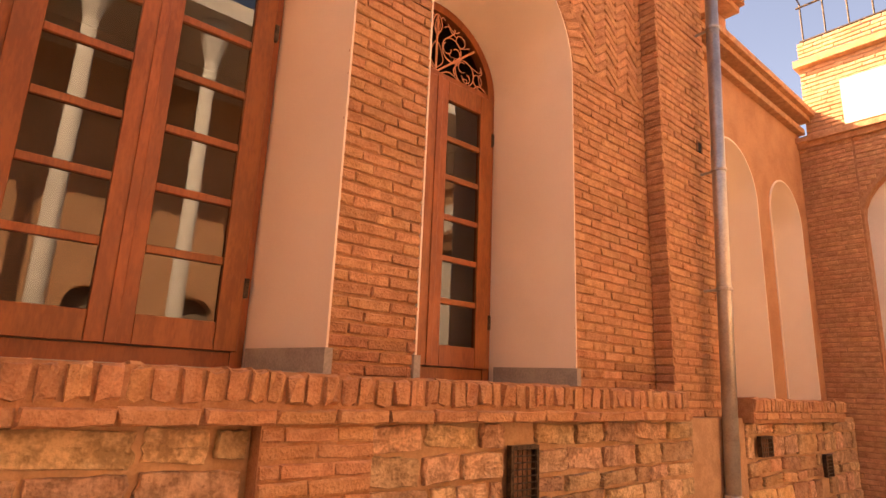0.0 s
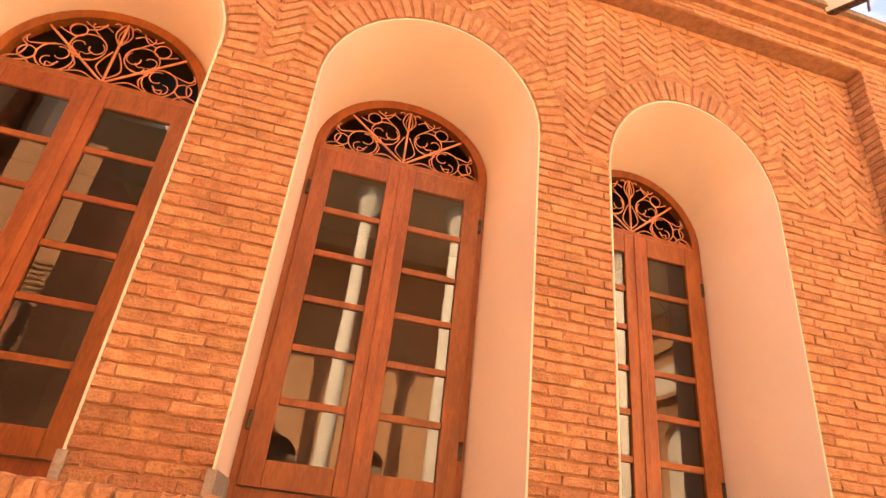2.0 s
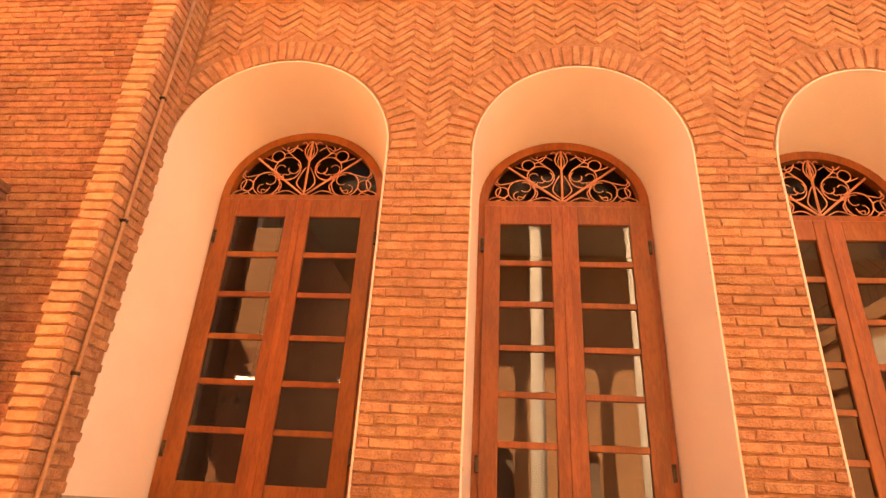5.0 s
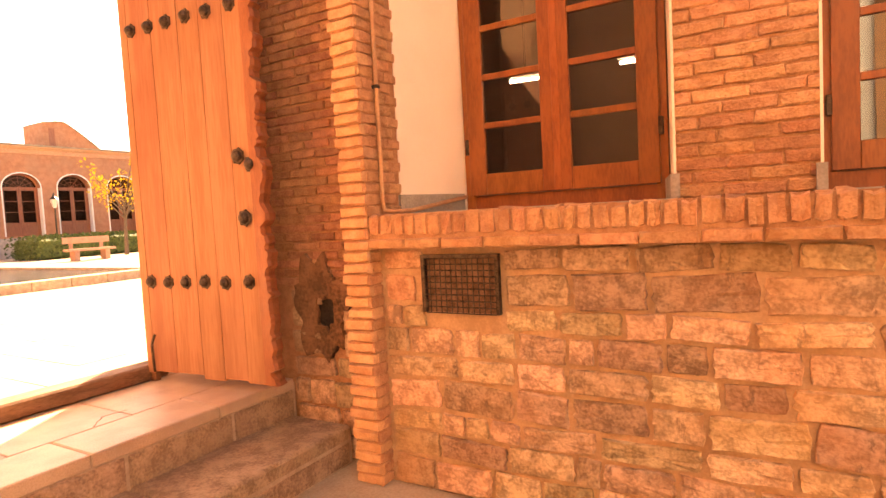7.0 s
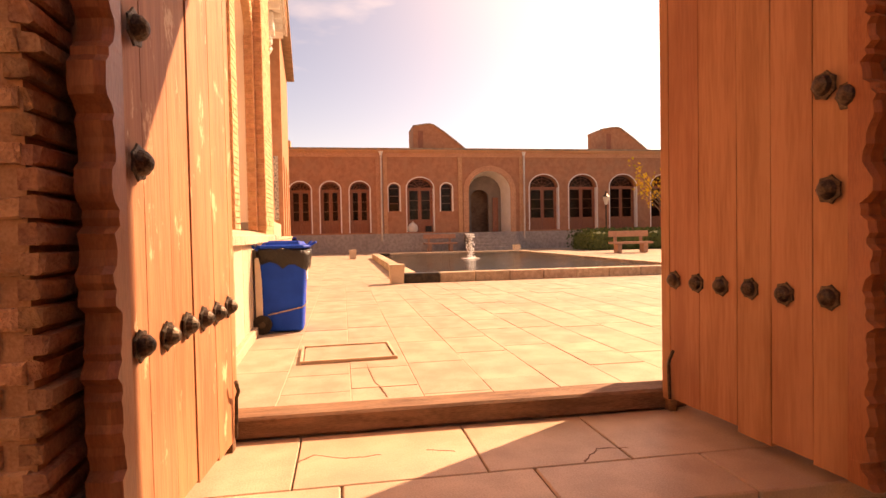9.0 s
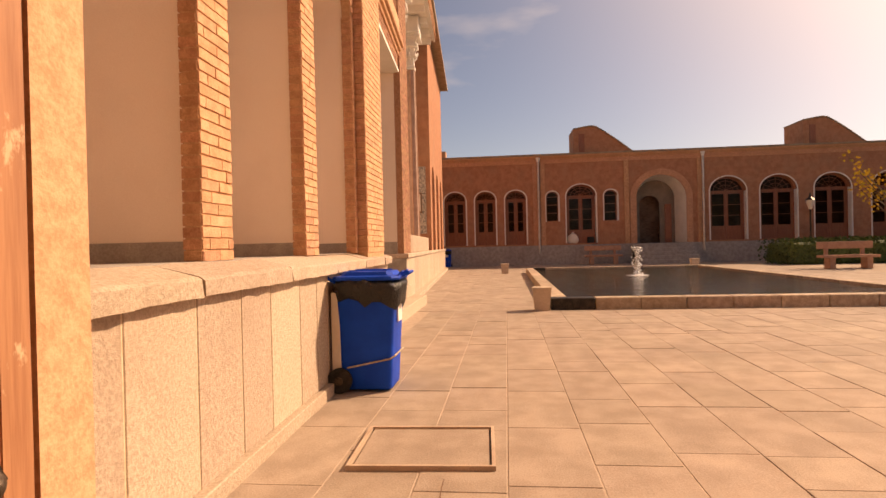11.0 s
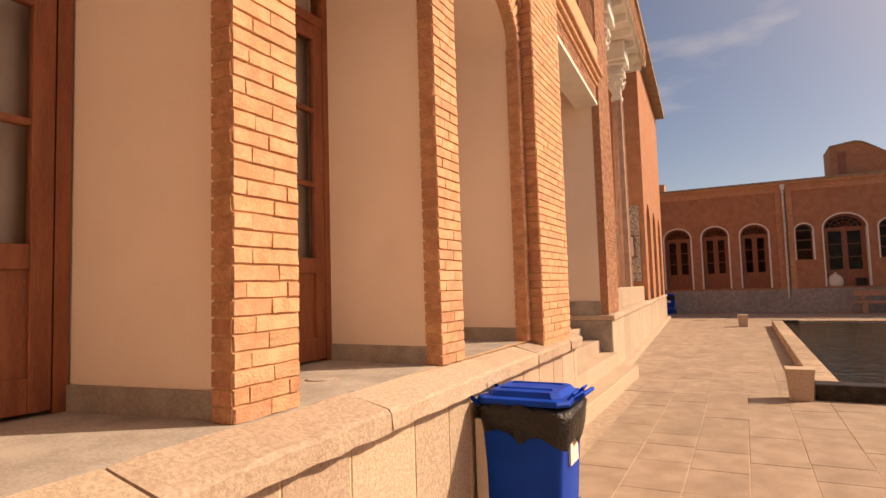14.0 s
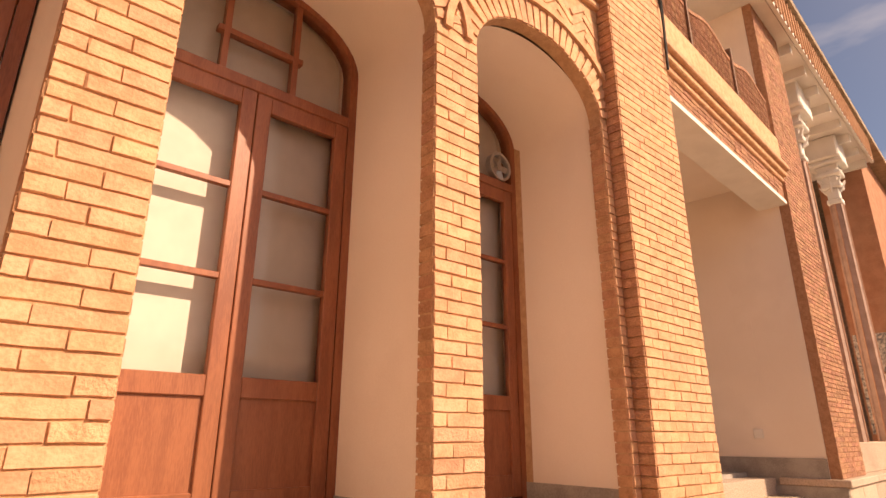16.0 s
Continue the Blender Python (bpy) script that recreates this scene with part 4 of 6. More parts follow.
    part("hook", tube(bmesh.new(), [(0.085, -0.045 * f, 0.08), (0.082, -0.05 * f, 0.27), (0.12, -0.07 * f, 0.31), (0.145, -0.065 * f, 0.36)], 0.009, 6), M_IRON, g, "iron hook")
    for z in (0.5, 1.5, 2.5):
        y0, y1 = sorted((0.026 * f, 0.075 * f))
        part("ledger", boxed(0.05, width - 0.05, y0, y1, z, z + 0.14), M_OLDWOOD, g)
    return g


gate_leaf(pose(GX + 0.02, 3.33, 0, 0, 0, 4.5), 1.20, False, "open weathered plank gate leaf with iron studs, sunless side")
gate_leaf(pose(GX + 0.12, 0.977, 0, 0, 0, -4.5), 1.22, True, "open weathered plank gate leaf with iron studs, half in sun")


# ---- courtyard: the long podium and the arcade ----
AM = pose(0, 0, 0, 0, 0, 180)          # local x = -world x, local front -y = world +y
PY = -0.60                              # podium face
TOP = 1.10
PM = pose(-5.8, 0.0, 0, 0, 0, 181.5) @ pose(-5.8, 0, 0)   # the podium edge stands a little askew
podium = solid("podium", boxed(2.88, 8.62, PY + 0.005, 3.0, -0.03, 1.0), M_PALEJOINT, "stone-clad podium under the arcade", "podium", "structure", m=PM)
part("podium_floor", boxed(2.88, 8.62, -0.424, 3.0, 1.02, TOP + 0.003), M_GREYPLINTH, podium, "dusty cement walkway")
x = 2.88
while x < 8.6:
    w = min(rnd.uniform(0.27, 0.55), 8.62 - x)
    part("slab", boxed(x + 0.006, x + w - 0.006, PY, PY + 0.03, 0.085, 0.955, bevel=0.004), M_GRANITE, podium)
    x += w
x = 2.88
while x < 8.6:
    w = min(rnd.uniform(0.9, 1.3), 8.62 - x)
    bm = bmesh.new()
    y0, y1 = PY - 0.06, -0.43
    pts = [(y0, 0.955), (y0, 1.03), (y0 + 0.02, 1.045), (y1, TOP + 0.002), (y1, 0.955)]
    n = 9
    loops = [[bm.verts.new((x + 0.005 + (w - 0.012) * k / n, p + (rnd.uniform(-0.009, 0.007) if p < y1 else 0), q + rnd.uniform(-0.006, 0.004))) for p, q in pts] for k in range(n + 1)]
    bm.faces.new(loops[0]), bm.faces.new(loops[-1])
    for a, b in zip(loops, loops[1:]):
        for i in range(5):
            bm.faces.new((a[i], a[(i + 1) % 5], b[(i + 1) % 5], b[i]))
    part("coping", bm, M_GRANITE, podium)
    x += w
part("kerb", boxed(2.88, 8.62, PY - 0.05, PY + 0.02, -0.02, 0.085, bevel=0.006), M_GRANITE, podium)

DY = 0.47                               # doors' plane
AF = -0.452                             # arcade's face
bays = [Opening(2.95, 4.31, TOP, 3.62, 0.42), Opening(4.65, 5.88, TOP, 3.62, 0.42), Opening(6.19, 7.42, TOP, 3.62, 0.42)]
arc = solid("arcade", wall_mesh(2.70, 7.50, TOP, 8.95, AF + 0.009, AF + 0.10, bays), M_BUFFJOINT, "tall buff brick arcade wall with arched bays", "wall", "structure", m=AM)
back = solid("arcade_back", wall_mesh(2.70, 7.50, TOP - 0.06, 8.95, DY + 0.06, DY + 0.35, [Opening(o.u0 - 0.02, o.u1 + 0.02, TOP, 3.76, 0.42) for o in bays]), M_PLASTER, "cream plastered wall behind the arcade", "wall", "structure", m=AM)
for k, o in enumerate(bays):
    b = Opening(o.u0 + 0.0, o.u1 + (0.09 if k else -0.06), o.sill, 3.76, 0.40)
    part("edge", boxed(o.u0 - 0.03, o.u0 + 0.013, AF + 0.114, AF + 0.13, TOP, 3.62), M_PLASTER, arc, "bright plaster edge")
    part("reveal", loft(bmesh.new(), o.grown(0.035, -0.02).outline(24), AF + 0.10, b.outline(24), DY + 0.06), M_PLASTER, arc, "smooth cream plaster reveal", True)
    for sgn, xx, xb in ((1, o.u0 - 0.035, b.u0), (-1, o.u1 + 0.035, b.u1)):
        bm = bmesh.new()
        vs = [(xx - 0.03 * sgn, AF + 0.11), (xx + 0.012 * sgn, AF + 0.11), (xb + 0.012 * sgn, DY), (xb - 0.03 * sgn, DY)]
        lo, hi = ([bm.verts.new((p, q, z)) for p, q in vs] for z in (TOP - 0.01, TOP + 0.11))
        bm.faces.new(lo), bm.faces.new(hi)
        for i in range(4):
            bm.faces.new((lo[i], lo[(i + 1) % 4], hi[(i + 1) % 4], hi[i]))
        part("skirting", bm, M_GREYPLINTH, arc, "grey cement skirting")


def glazed_door(o, y, label):
    d = thing("door_1", label, "door", AM, kind="structure")
    d.name = "door"
    part("door_frame", band(bmesh.new(), o.outline(24), Opening(o.u0 + 0.06, o.u1 - 0.06, o.sill, o.spring, o.rise - 0.06).outline(24), y - 0.04, y + 0.06), M_DOORBROWN, d)
    t = 3.36
    part("transom", boxed(o.u0 + 0.06, o.u1 - 0.06, y - 0.05, y + 0.04, t, t + 0.07, bevel=0.005), M_DOORBROWN, d)
    for q in (0.34, 0.66):
        u = o.u0 + (o.u1 - o.u0) * q
        part("glazing_bar", boxed(u - 0.018, u + 0.018, y - 0.03, y + 0.02, t + 0.07, o.top(u) - 0.05), M_DOORBROWN, d)
    part("glazing_bar", boxed(o.u0 + 0.4, o.u1 - 0.4, y - 0.028, y + 0.018, t + 0.31, t + 0.345), M_DOORBROWN, d)
    bm = bmesh.new()
    arcp = [(u, v) for u, v in Opening(o.u0 + 0.05, o.u1 - 0.05, t, o.spring, o.rise - 0.05).outline(16)]
    bm.faces.new([bm.verts.new((u, y, v)) for u, v in arcp])
    part("fanlight_pane", bm, M_CLEAR, d).visible_shadow = False
    for s in (0, 1):
        a, b = (o.u0 + 0.065, o.c - 0.003) if s == 0 else (o.c + 0.003, o.u1 - 0.065)
        st = 0.085
        bm = bmesh.new()
        for p, q in ((a, a + st), (b - st, b)):
            box(bm, p, q, y - 0.04, y + 0.01, TOP + 0.02, t, 0.004)
        for z0, z1 in ((TOP + 0.02, TOP + 0.16), (1.68, 1.78), (t - 0.10, t)):
            box(bm, a + st, b - st, y - 0.038, y + 0.008, z0, z1, 0.004)
        for z in (2.27, 2.77):
            box(bm, a + st, b - st, y - 0.034, y + 0.005, z - 0.016, z + 0.016, 0.003)
        leaf = part("leaf", bm, M_DOORBROWN, d)
        part("panel", boxed(a + st - 0.01, b - st + 0.01, y - 0.02, y, TOP + 0.16, 1.68), M_DOORBROWN, leaf, "worn lower panel")
        for z0, z1 in ((1.78, 2.27), (2.27, 2.77), (2.77, t - 0.10)):
            part("pane", sheet(a + st - 0.01, b - st + 0.01, y - 0.014, z0, z1), M_CLEAR, leaf).visible_shadow = False
    cur = part("curtain", boxed(o.u0 + 0.03, o.u1 - 0.03, y + 0.09, y + 0.10, TOP, 4.1), M_FROST, d, "pale curtain behind the glass")
    return d


for k, o in enumerate(bays):
    glazed_door(Opening(o.u0 + 0.0, o.u1 + (0.09 if k else -0.06), TOP, 3.76, 0.40), DY, "brown glazed double door with pale curtains and sun-faded paint")

# spandrel frame, pier at the end of the arcade
CF = -0.56
pier = solid("pier", boxed(7.50, 8.32, CF + 0.009, 1.2, TOP - 0.06, 8.95), M_BUFFJOINT, "broad buff brick pier beside the portico bay", "pier", "structure", m=AM)
bm = bmesh.new()
box(bm, 2.7, 7.5, AF - 0.03, AF + 0.02, 4.60, 4.66, 0.01)
box(bm, 2.7, 7.5, AF - 0.07, AF + 0.02, 4.66, 4.73, 0.012)
box(bm, 2.7, 7.5, AF - 0.11, AF + 0.02, 4.73, 4.80, 0.012)
part("string_course", bm, M_BUFF, arc, "moulded brick string course")
for o in bays:
    p = o.grown(0.21, 0.19).outline(28)[1:-1]
    q = o.grown(0.26, 0.24).outline(28)[1:-1]
    part("arch_moulding", band(bmesh.new(), q, p, AF - 0.022, AF + 0.02), M_BUFF, arc, "rounded brick moulding over the arch")
cable = thing("cable", "loose black cables hanging on the pier", "cable", AM)
part("cable", tube(bmesh.new(), [(7.3, CF - 0.02, 6.2), (7.6, CF - 0.02, 5.75), (8.0, CF - 0.03, 5.35), (8.3, CF - 0.02, 5.25), (8.33, CF - 0.02, 4.9), (8.30, CF - 0.02, 4.4)], 0.012, 6), M_RUBBER, cable)
part("cable", tube(bmesh.new(), [(7.3, CF - 0.02, 6.3), (7.7, CF - 0.03, 5.72), (8.1, CF - 0.03, 5.50), (8.3, CF - 0.03, 5.45), (8.35, CF - 0.02, 5.1), (8.32, CF - 0.02, 4.6)], 0.010, 6), M_RUBBER, cable)

# recessed portico bay, the stair beside the podium and the second pier
LM = pose(-12.93, 0.03, 0, 0, 0, 183.4) @ pose(-11.9, 0.16, 0)   # the long front beyond the stair stands a little askew
BF = -0.10
stair = thing("stair", "worn stone stair between the two podiums", "stair", AM, kind="structure")
for k in range(5):
    part("tread", boxed(8.64, 12.9, -0.42 + 0.30 * k, 3.0, -0.03, 0.19 + 0.205 * k, bevel=0.008), M_GRANITE, stair)
bay_wall = solid("bay_wall", boxed(11.93, 12.2, 0.03, 4.2, 0.9, 8.75), M_PLASTER, "white plastered side wall of the portico bay", "wall", "structure", m=LM)
part("skirting", boxed(11.905, 11.935, 0.03, 4.2, 0.9, 1.26), M_GREYPLINTH, bay_wall, "grey cement skirting")
part("panel", boxed(11.918, 11.935, 0.65, 1.9, 2.18, 3.1), M_PLASTER, bay_wall, "faint plaster panel")
part("socket", boxed(11.915, 11.935, 0.72, 0.84, 1.50, 1.62, bevel=0.004), M_WHITE, bay_wall, "small white socket")
solid("bay_back", boxed(7.0, 12.2, 4.21, 4.4, 0.9, 8.75), M_PLASTER, "plastered back wall of the portico bay", "wall", "structure", m=LM)
solid("bay_ceiling", boxed(7.4, 11.92, 0.3, 4.2, 5.1, 5.3), M_PLASTER, "plastered ceiling of the portico bay", "ceiling", "structure", m=LM)
solid("bay_floor", boxed(7.4, 11.9, 1.0, 4.2, 0.5, 1.06), M_GREYPLINTH, "cement floor of the portico bay", "floor", "structure", m=LM)
lint = solid("bay_lintel", boxed(7.4, 11.93, BF + 0.05, 0.32, 4.74, 5.1), M_MORTAR, "brick lintel band over the bay", "lintel", "structure", m=LM)
bm = bmesh.new()
for d, z0, z1 in ((0.0, 5.02, 5.09), (0.05, 5.09, 5.17), (0.10, 5.17, 5.25), (0.02, 5.25, 5.72)):
    box(bm, 7.4, 11.93, BF - d, 0.30, z0, z1, 0.012)
part("string_course", bm, M_BUFF, lint, "moulded brick string course")
part("white_edge", boxed(7.4, 11.93, BF + 0.02, 0.31, 4.68, 4.74), M_WHITE, lint, "white painted edge")
balc = thing("balcony_grille", "dark pierced balcony grille with a scrolled top", "balcony", LM)
for k in range(3):
    u0 = 7.55 + 1.45 * k
    bm = bmesh.new()
    n = 24
    lo = [(u0 + 1.4 * i / n, 5.72) for i in range(n + 1)]
    hi = [(u0 + 1.4 * i / n, 6.35 + 0.16 * math.sin(math.pi * i / n) ** 2) for i in range(n + 1)]
    band(bm, hi, [(a, b - 0.05) for a, b in hi], BF + 0.02, BF + 0.06)
    for i in range(n + 1):
        rod(bm, (lo[i][0], BF + 0.04, 5.72), (hi[i][0], BF + 0.04, hi[i][1]), 0.014, seg=4)
        rod(bm, (lo[i][0], BF + 0.04, 5.72), (min(lo[i][0] + 0.3, u0 + 1.4), BF + 0.04, 6.3), 0.010, seg=4)
        rod(bm, (lo[i][0], BF + 0.04, 5.72), (max(lo[i][0] - 0.3, u0), BF + 0.04, 6.3), 0.010, seg=4)
    for z in (5.80, 5.92, 6.04, 6.16, 6.28):
        rod(bm, (u0, BF + 0.04, z), (u0 + 1.4, BF + 0.04, z), 0.016, seg=4)
    part("grille", bm, M_DARKBRICK, balc, "rust-brown pierced panel")
    part("post", boxed(u0 - 0.045, u0, BF + 0.0, BF + 0.08, 5.72, 6.5), M_DARKWOOD, balc)
pier_d = solid("pier_second", boxed(11.95, 13.3, BF + 0.009, 1.4, 1.0, 8.75), M_MORTAR, "reddish brick pier of the portico", "pier", "structure", m=LM)
solid("upper_wall", boxed(7.4, 11.92, 1.6, 1.8, 5.3, 8.75), M_PLASTER, "white wall behind the balcony", "wall", "structure", m=LM)

# second podium, portico columns and the far part of the long front
pod2 = solid("podium_far", boxed(11.9, 28.5, -0.14, 3.0, -0.03, 0.93), M_JOINT, "stone-clad far podium of the portico", "podium", "structure", m=LM)
x = 11.9
while x < 28.4:
    w = min(rnd.uniform(0.6, 1.0), 28.5 - x)
    part("slab", boxed(x + 0.006, x + w - 0.006, -0.16, -0.12, -0.02, 0.93, bevel=0.004), M_GRANITE, pod2)
    x += w
for k in range(10):
    part("coping", boxed(11.86 + 1.66 * k, 11.86 + 1.66 * (k + 1) - 0.01, -0.20, 0.6, 0.93, 1.02, bevel=0.01), M_GRANITE, pod2)
part("kerb", boxed(11.9, 28.5, -0.30, -0.15, -0.02, 0.10, bevel=0.01), M_GRANITE, pod2)
part("return_slab", boxed(11.86, 11.9, -0.15, 2.0, -0.02, 0.925), M_GREYPLINTH, pod2, "dark damp return face")
porch = solid("portico_wall", boxed(13.3, 20.1, 1.8, 2.1, 1.0, 8.75), M_PLASTER, "white back wall of the portico", "wall", "structure", m=LM)
part("base_stone", boxed(13.4, 20.0, 0.0, 0.6, 1.02, 1.45, bevel=0.01), M_GRANITE, porch, "pale stone base course")
for u in (15.2, 18.2):
    col = thing("column", "tall slender painted column with a carved capital", "column", LM @ pose(u, 0.30, 1.42), group="portico columns")
    part("shaft", lathe(bmesh.new(), [(0.17, 0.0), (0.155, 2.2), (0.135, 5.2)], 8), M_SHAFT, col)
    for k in range(8):
        aa = 2 * math.pi * k / 8
        part("rib", rod(bmesh.new(), (0.168 * math.cos(aa), 0.168 * math.sin(aa), 0.02), (0.134 * math.cos(aa), 0.134 * math.sin(aa), 5.18), 0.018, seg=5), M_SHAFT if k % 2 else M_BENCH, col)
    bm = bmesh.new()
    for r, z0, z1 in ((0.15, 5.20, 5.32), (0.12, 5.32, 5.58), (0.20, 5.58, 5.70), (0.15, 5.70, 5.88), (0.25, 5.88, 5.98), (0.20, 5.98, 6.14), (0.34, 6.14, 6.24)):
        box(bm, -r, r, -r, r, z0, z1, 0.02)
    for k in range(4):
        aa = math.pi / 2 * k + math.pi / 4
        for z in (5.60, 5.90):
            rod(bm, (0.15 * math.cos(aa), 0.15 * math.sin(aa), z), (0.32 * math.cos(aa), 0.32 * math.sin(aa), z + 0.22), 0.05, 0.02, 6)
            rod(bm, (0.12 * math.cos(aa + 0.78), 0.12 * math.sin(aa + 0.78), z - 0.1), (0.26 * math.cos(aa + 0.78), 0.26 * math.sin(aa + 0.78), z + 0.1), 0.04, 0.015, 6)
    part("capital", bm, M_WHITE, col, "white carved capital")
    part("bracket", boxed(-0.45, 0.45, -0.32, 0.32, 6.24, 6.76, bevel=0.03), M_WHITE, col, "white panelled bracket")
solid("portico_ceiling", boxed(7.4, 20.1, -0.30, 2.1, 8.19, 8.3), M_WHITE, "white boarded portico ceiling", "ceiling", "structure", m=LM)
eave = thing("eaves", "white slatted eaves board under the roof", "eaves", LM, kind="structure")
part("board", boxed(7.4, 20.1, -0.38, -0.32, 8.15, 8.75), M_WHITE, eave)
for k in range(60):
    u = 7.45 + 0.21 * k
    part("slat", boxed(u, u + 0.06, -0.405, -0.38, 8.15, 8.75), M_OCHRE, eave)
for k in range(8):
    part("beam", boxed(13.5 + 0.9 * k, 13.62 + 0.9 * k, -0.25, 1.8, 8.0, 8.19), M_WHITE, eave)
solid("roof_long", boxed(7.0, 28.7, -0.46, 6.0, 8.76, 8.90), M_ROOF, "brown roof edge of the long building", "roof", "structure", m=LM)
solid("roof_arcade", boxed(2.4, 8.3, -0.75, 6.0, 8.96, 9.1), M_ROOF, "brown roof edge over the arcade", "roof", "structure", m=AM)
far_o = [Opening(20.9, 22.3, 1.02, 3.4, 0.7), Opening(23.4, 24.8, 1.02, 3.4, 0.7), Opening(26.0, 27.4, 1.02, 3.4, 0.7)]
long_w = solid("wall_long", wall_mesh(20.1, 28.5, 1.0, 8.75, BF, 0.9, far_o), M_FAR, "red brick far part of the long front", "wall", "structure", m=LM)
for o in far_o:
    part("niche_back", boxed(o.u0 - 0.1, o.u1 + 0.1, 0.7, 0.9, 1.0, 4.4), M_PLASTER, long_w, "cream plaster niche")
part("end_wall", boxed(28.2, 28.5, 0.9, 6.0, 0.0, 8.75), M_BRICK, long_w)
sign = thing("notice_board", "small framed notice with a tile border on the brick pier", "sign", LM)
part("tile_border", boxed(20.06, 20.1, 0.06, 0.86, 1.6, 3.9), M_TILE, sign, "painted tile border")
part("frame", boxed(20.02, 20.06, 0.2, 0.66, 2.3, 3.0), M_DARKWOOD, sign)
part("card", boxed(20.0, 20.02, 0.25, 0.61, 2.36, 2.94), M_BRIGHTPAINT, sign, "pale card")


# ---- bins ----
def bin_thing(m, label):
    b = thing("wheelie_bin", label, "bin", m, group="blue bins")
    bm = bmesh.new()
    rings = []
    for z, wx, y0, y1 in ((0.02, 0.185, -0.185, 0.225), (0.035, 0.19, -0.19, 0.23), (0.30, 0.205, -0.205, 0.235), (0.80, 0.225, -0.235, 0.245), (0.81, 0.238, -0.248, 0.25), (0.86, 0.24, -0.25, 0.25)):
        c = 0.045
        pts = []
        for cx, cy, a0 in ((wx - c, y0 + c, -90), (wx - c, y1 - c, 0), (-wx + c, y1 - c, 90), (-wx + c, y0 + c, 180)):
            pts += [(cx + c * math.cos(radians(a0 + 22.5 * k)), cy + c * math.sin(radians(a0 + 22.5 * k))) for k in range(5)]
        rings.append([bm.verts.new((p, q, z)) for p, q in pts])
    for a, c in zip(rings, rings[1:]):
        for i in range(20):
            bm.faces.new((a[i], a[(i + 1) % 20], c[(i + 1) % 20], c[i]))
    bm.faces.new(rings[0]), bm.faces.new(rings[-1])
    part("body", bm, M_BLUE, b, "blue plastic body", True)
    bm = bmesh.new()
    rings = []
    for z, k in ((0.735, 1.06), (0.77, 1.13), (0.82, 1.17), (0.865, 1.19), (0.892, 1.12), (0.905, 0.95)):
        ring = []
        for i in range(28):
            a = 2 * math.pi * i / 28
            s = 1 / max(abs(math.cos(a)), abs(math.sin(a))) ** 0.72
            ring.append(bm.verts.new((0.232 * k * s * math.cos(a) * 0.98, 0.245 * k * s * math.sin(a), z - (0.05 * max(0.0, -math.sin(a)) if z < 0.80 else 0) + rnd.uniform(-0.022, 0.012) + (0.035 if z < 0.75 else 0) * math.sin(i * 1.7))))
        rings.append(ring)
    for a, c in zip(rings, rings[1:]):
        for i in range(28):
            bm.faces.new((a[i], a[(i + 1) % 28], c[(i + 1) % 28], c[i]))
    part("bag", bm, M_BAG, b, "black bag folded over the rim", True)
    bm = bmesh.new()
    rings = []
    for z, k in ((0.895, 1.03), (0.910, 1.05), (0.925, 1.01), (0.932, 0.84), (0.962, 0.75), (0.968, 0.3)):
        c = 0.05
        wx, wy = 0.235 * k, 0.262 * k
        pts = [(-wx + c * k, -wy), (wx - c * k, -wy), (wx, -wy + c * k), (wx, wy - c * k), (wx - c * k, wy), (-wx + c * k, wy), (-wx, wy - c * k), (-wx, -wy + c * k)]
        rings.append([bm.verts.new((p, q, z + 0.03 * (q > 0) * 0)) for p, q in pts])
    for a, c in zip(rings, rings[1:]):
        for i in range(8):
            bm.faces.new((a[i], a[(i + 1) % 8], c[(i + 1) % 8], c[i]))
    bm.faces.new(rings[0]), bm.faces.new(rings[-1])
    lid = part("lid", bm, M_BLUE, b, "blue lid")
    for s in (-1, 1):
        part("rib", boxed(s * 0.10 - 0.012, s * 0.10 + 0.012, -0.16, 0.16, 0.955, 0.974, bevel=0.005), M_BLUE, lid)
        part("grip", tube(bmesh.new(), [(s * 0.05, -0.255, 0.925), (s * 0.055, -0.285, 0.96), (s * 0.15, -0.285, 0.96), (s * 0.155, -0.255, 0.925)], 0.007, 6), M_BLUE, lid)
    part("handle", tube(bmesh.new(), [(0.12, -0.28, 0.92), (0.11, -0.33, 0.95), (-0.11, -0.33, 0.95), (-0.12, -0.28, 0.92)], 0.012, 6), M_BLUE, b)
    part("back_handle", tube(bmesh.new(), [(0.2, 0.25, 0.88), (0.2, 0.33, 0.93), (-0.2, 0.33, 0.93), (-0.2, 0.25, 0.88)], 0.014, 6), M_BLUE, b)
    part("axle", rod(bmesh.new(), (-0.25, 0.22, 0.10), (0.25, 0.22, 0.10), 0.012, seg=8), M_IRON, b)
    for s in (-1, 1):
        bm = bmesh.new()
        rod(bm, (s * 0.215, 0.22, 0.10), (s * 0.262, 0.22, 0.10), 0.10, seg=22)
        w = part("wheel", bm, M_RUBBER, b, "black rubber wheel")
        part("hub", rod(bmesh.new(), (s * 0.25, 0.22, 0.10), (s * 0.268, 0.22, 0.10), 0.035, seg=10), M_IRON, w)
    part("rope", tube(bmesh.new(), [(0.225, 0.16, 0.20), (0.213, 0.0, 0.23), (0.212, -0.19, 0.27), (0.19, -0.222, 0.29), (-0.19, -0.222, 0.29), (-0.212, -0.19, 0.27), (-0.225, 0.16, 0.20)], 0.008, 6), M_ROPE, b, "grey rope tied round the body")
    part("label", boxed(-0.08, 0.08, -0.238, -0.225, 0.55, 0.72), M_WHITE, b, "white printed label")
    return b


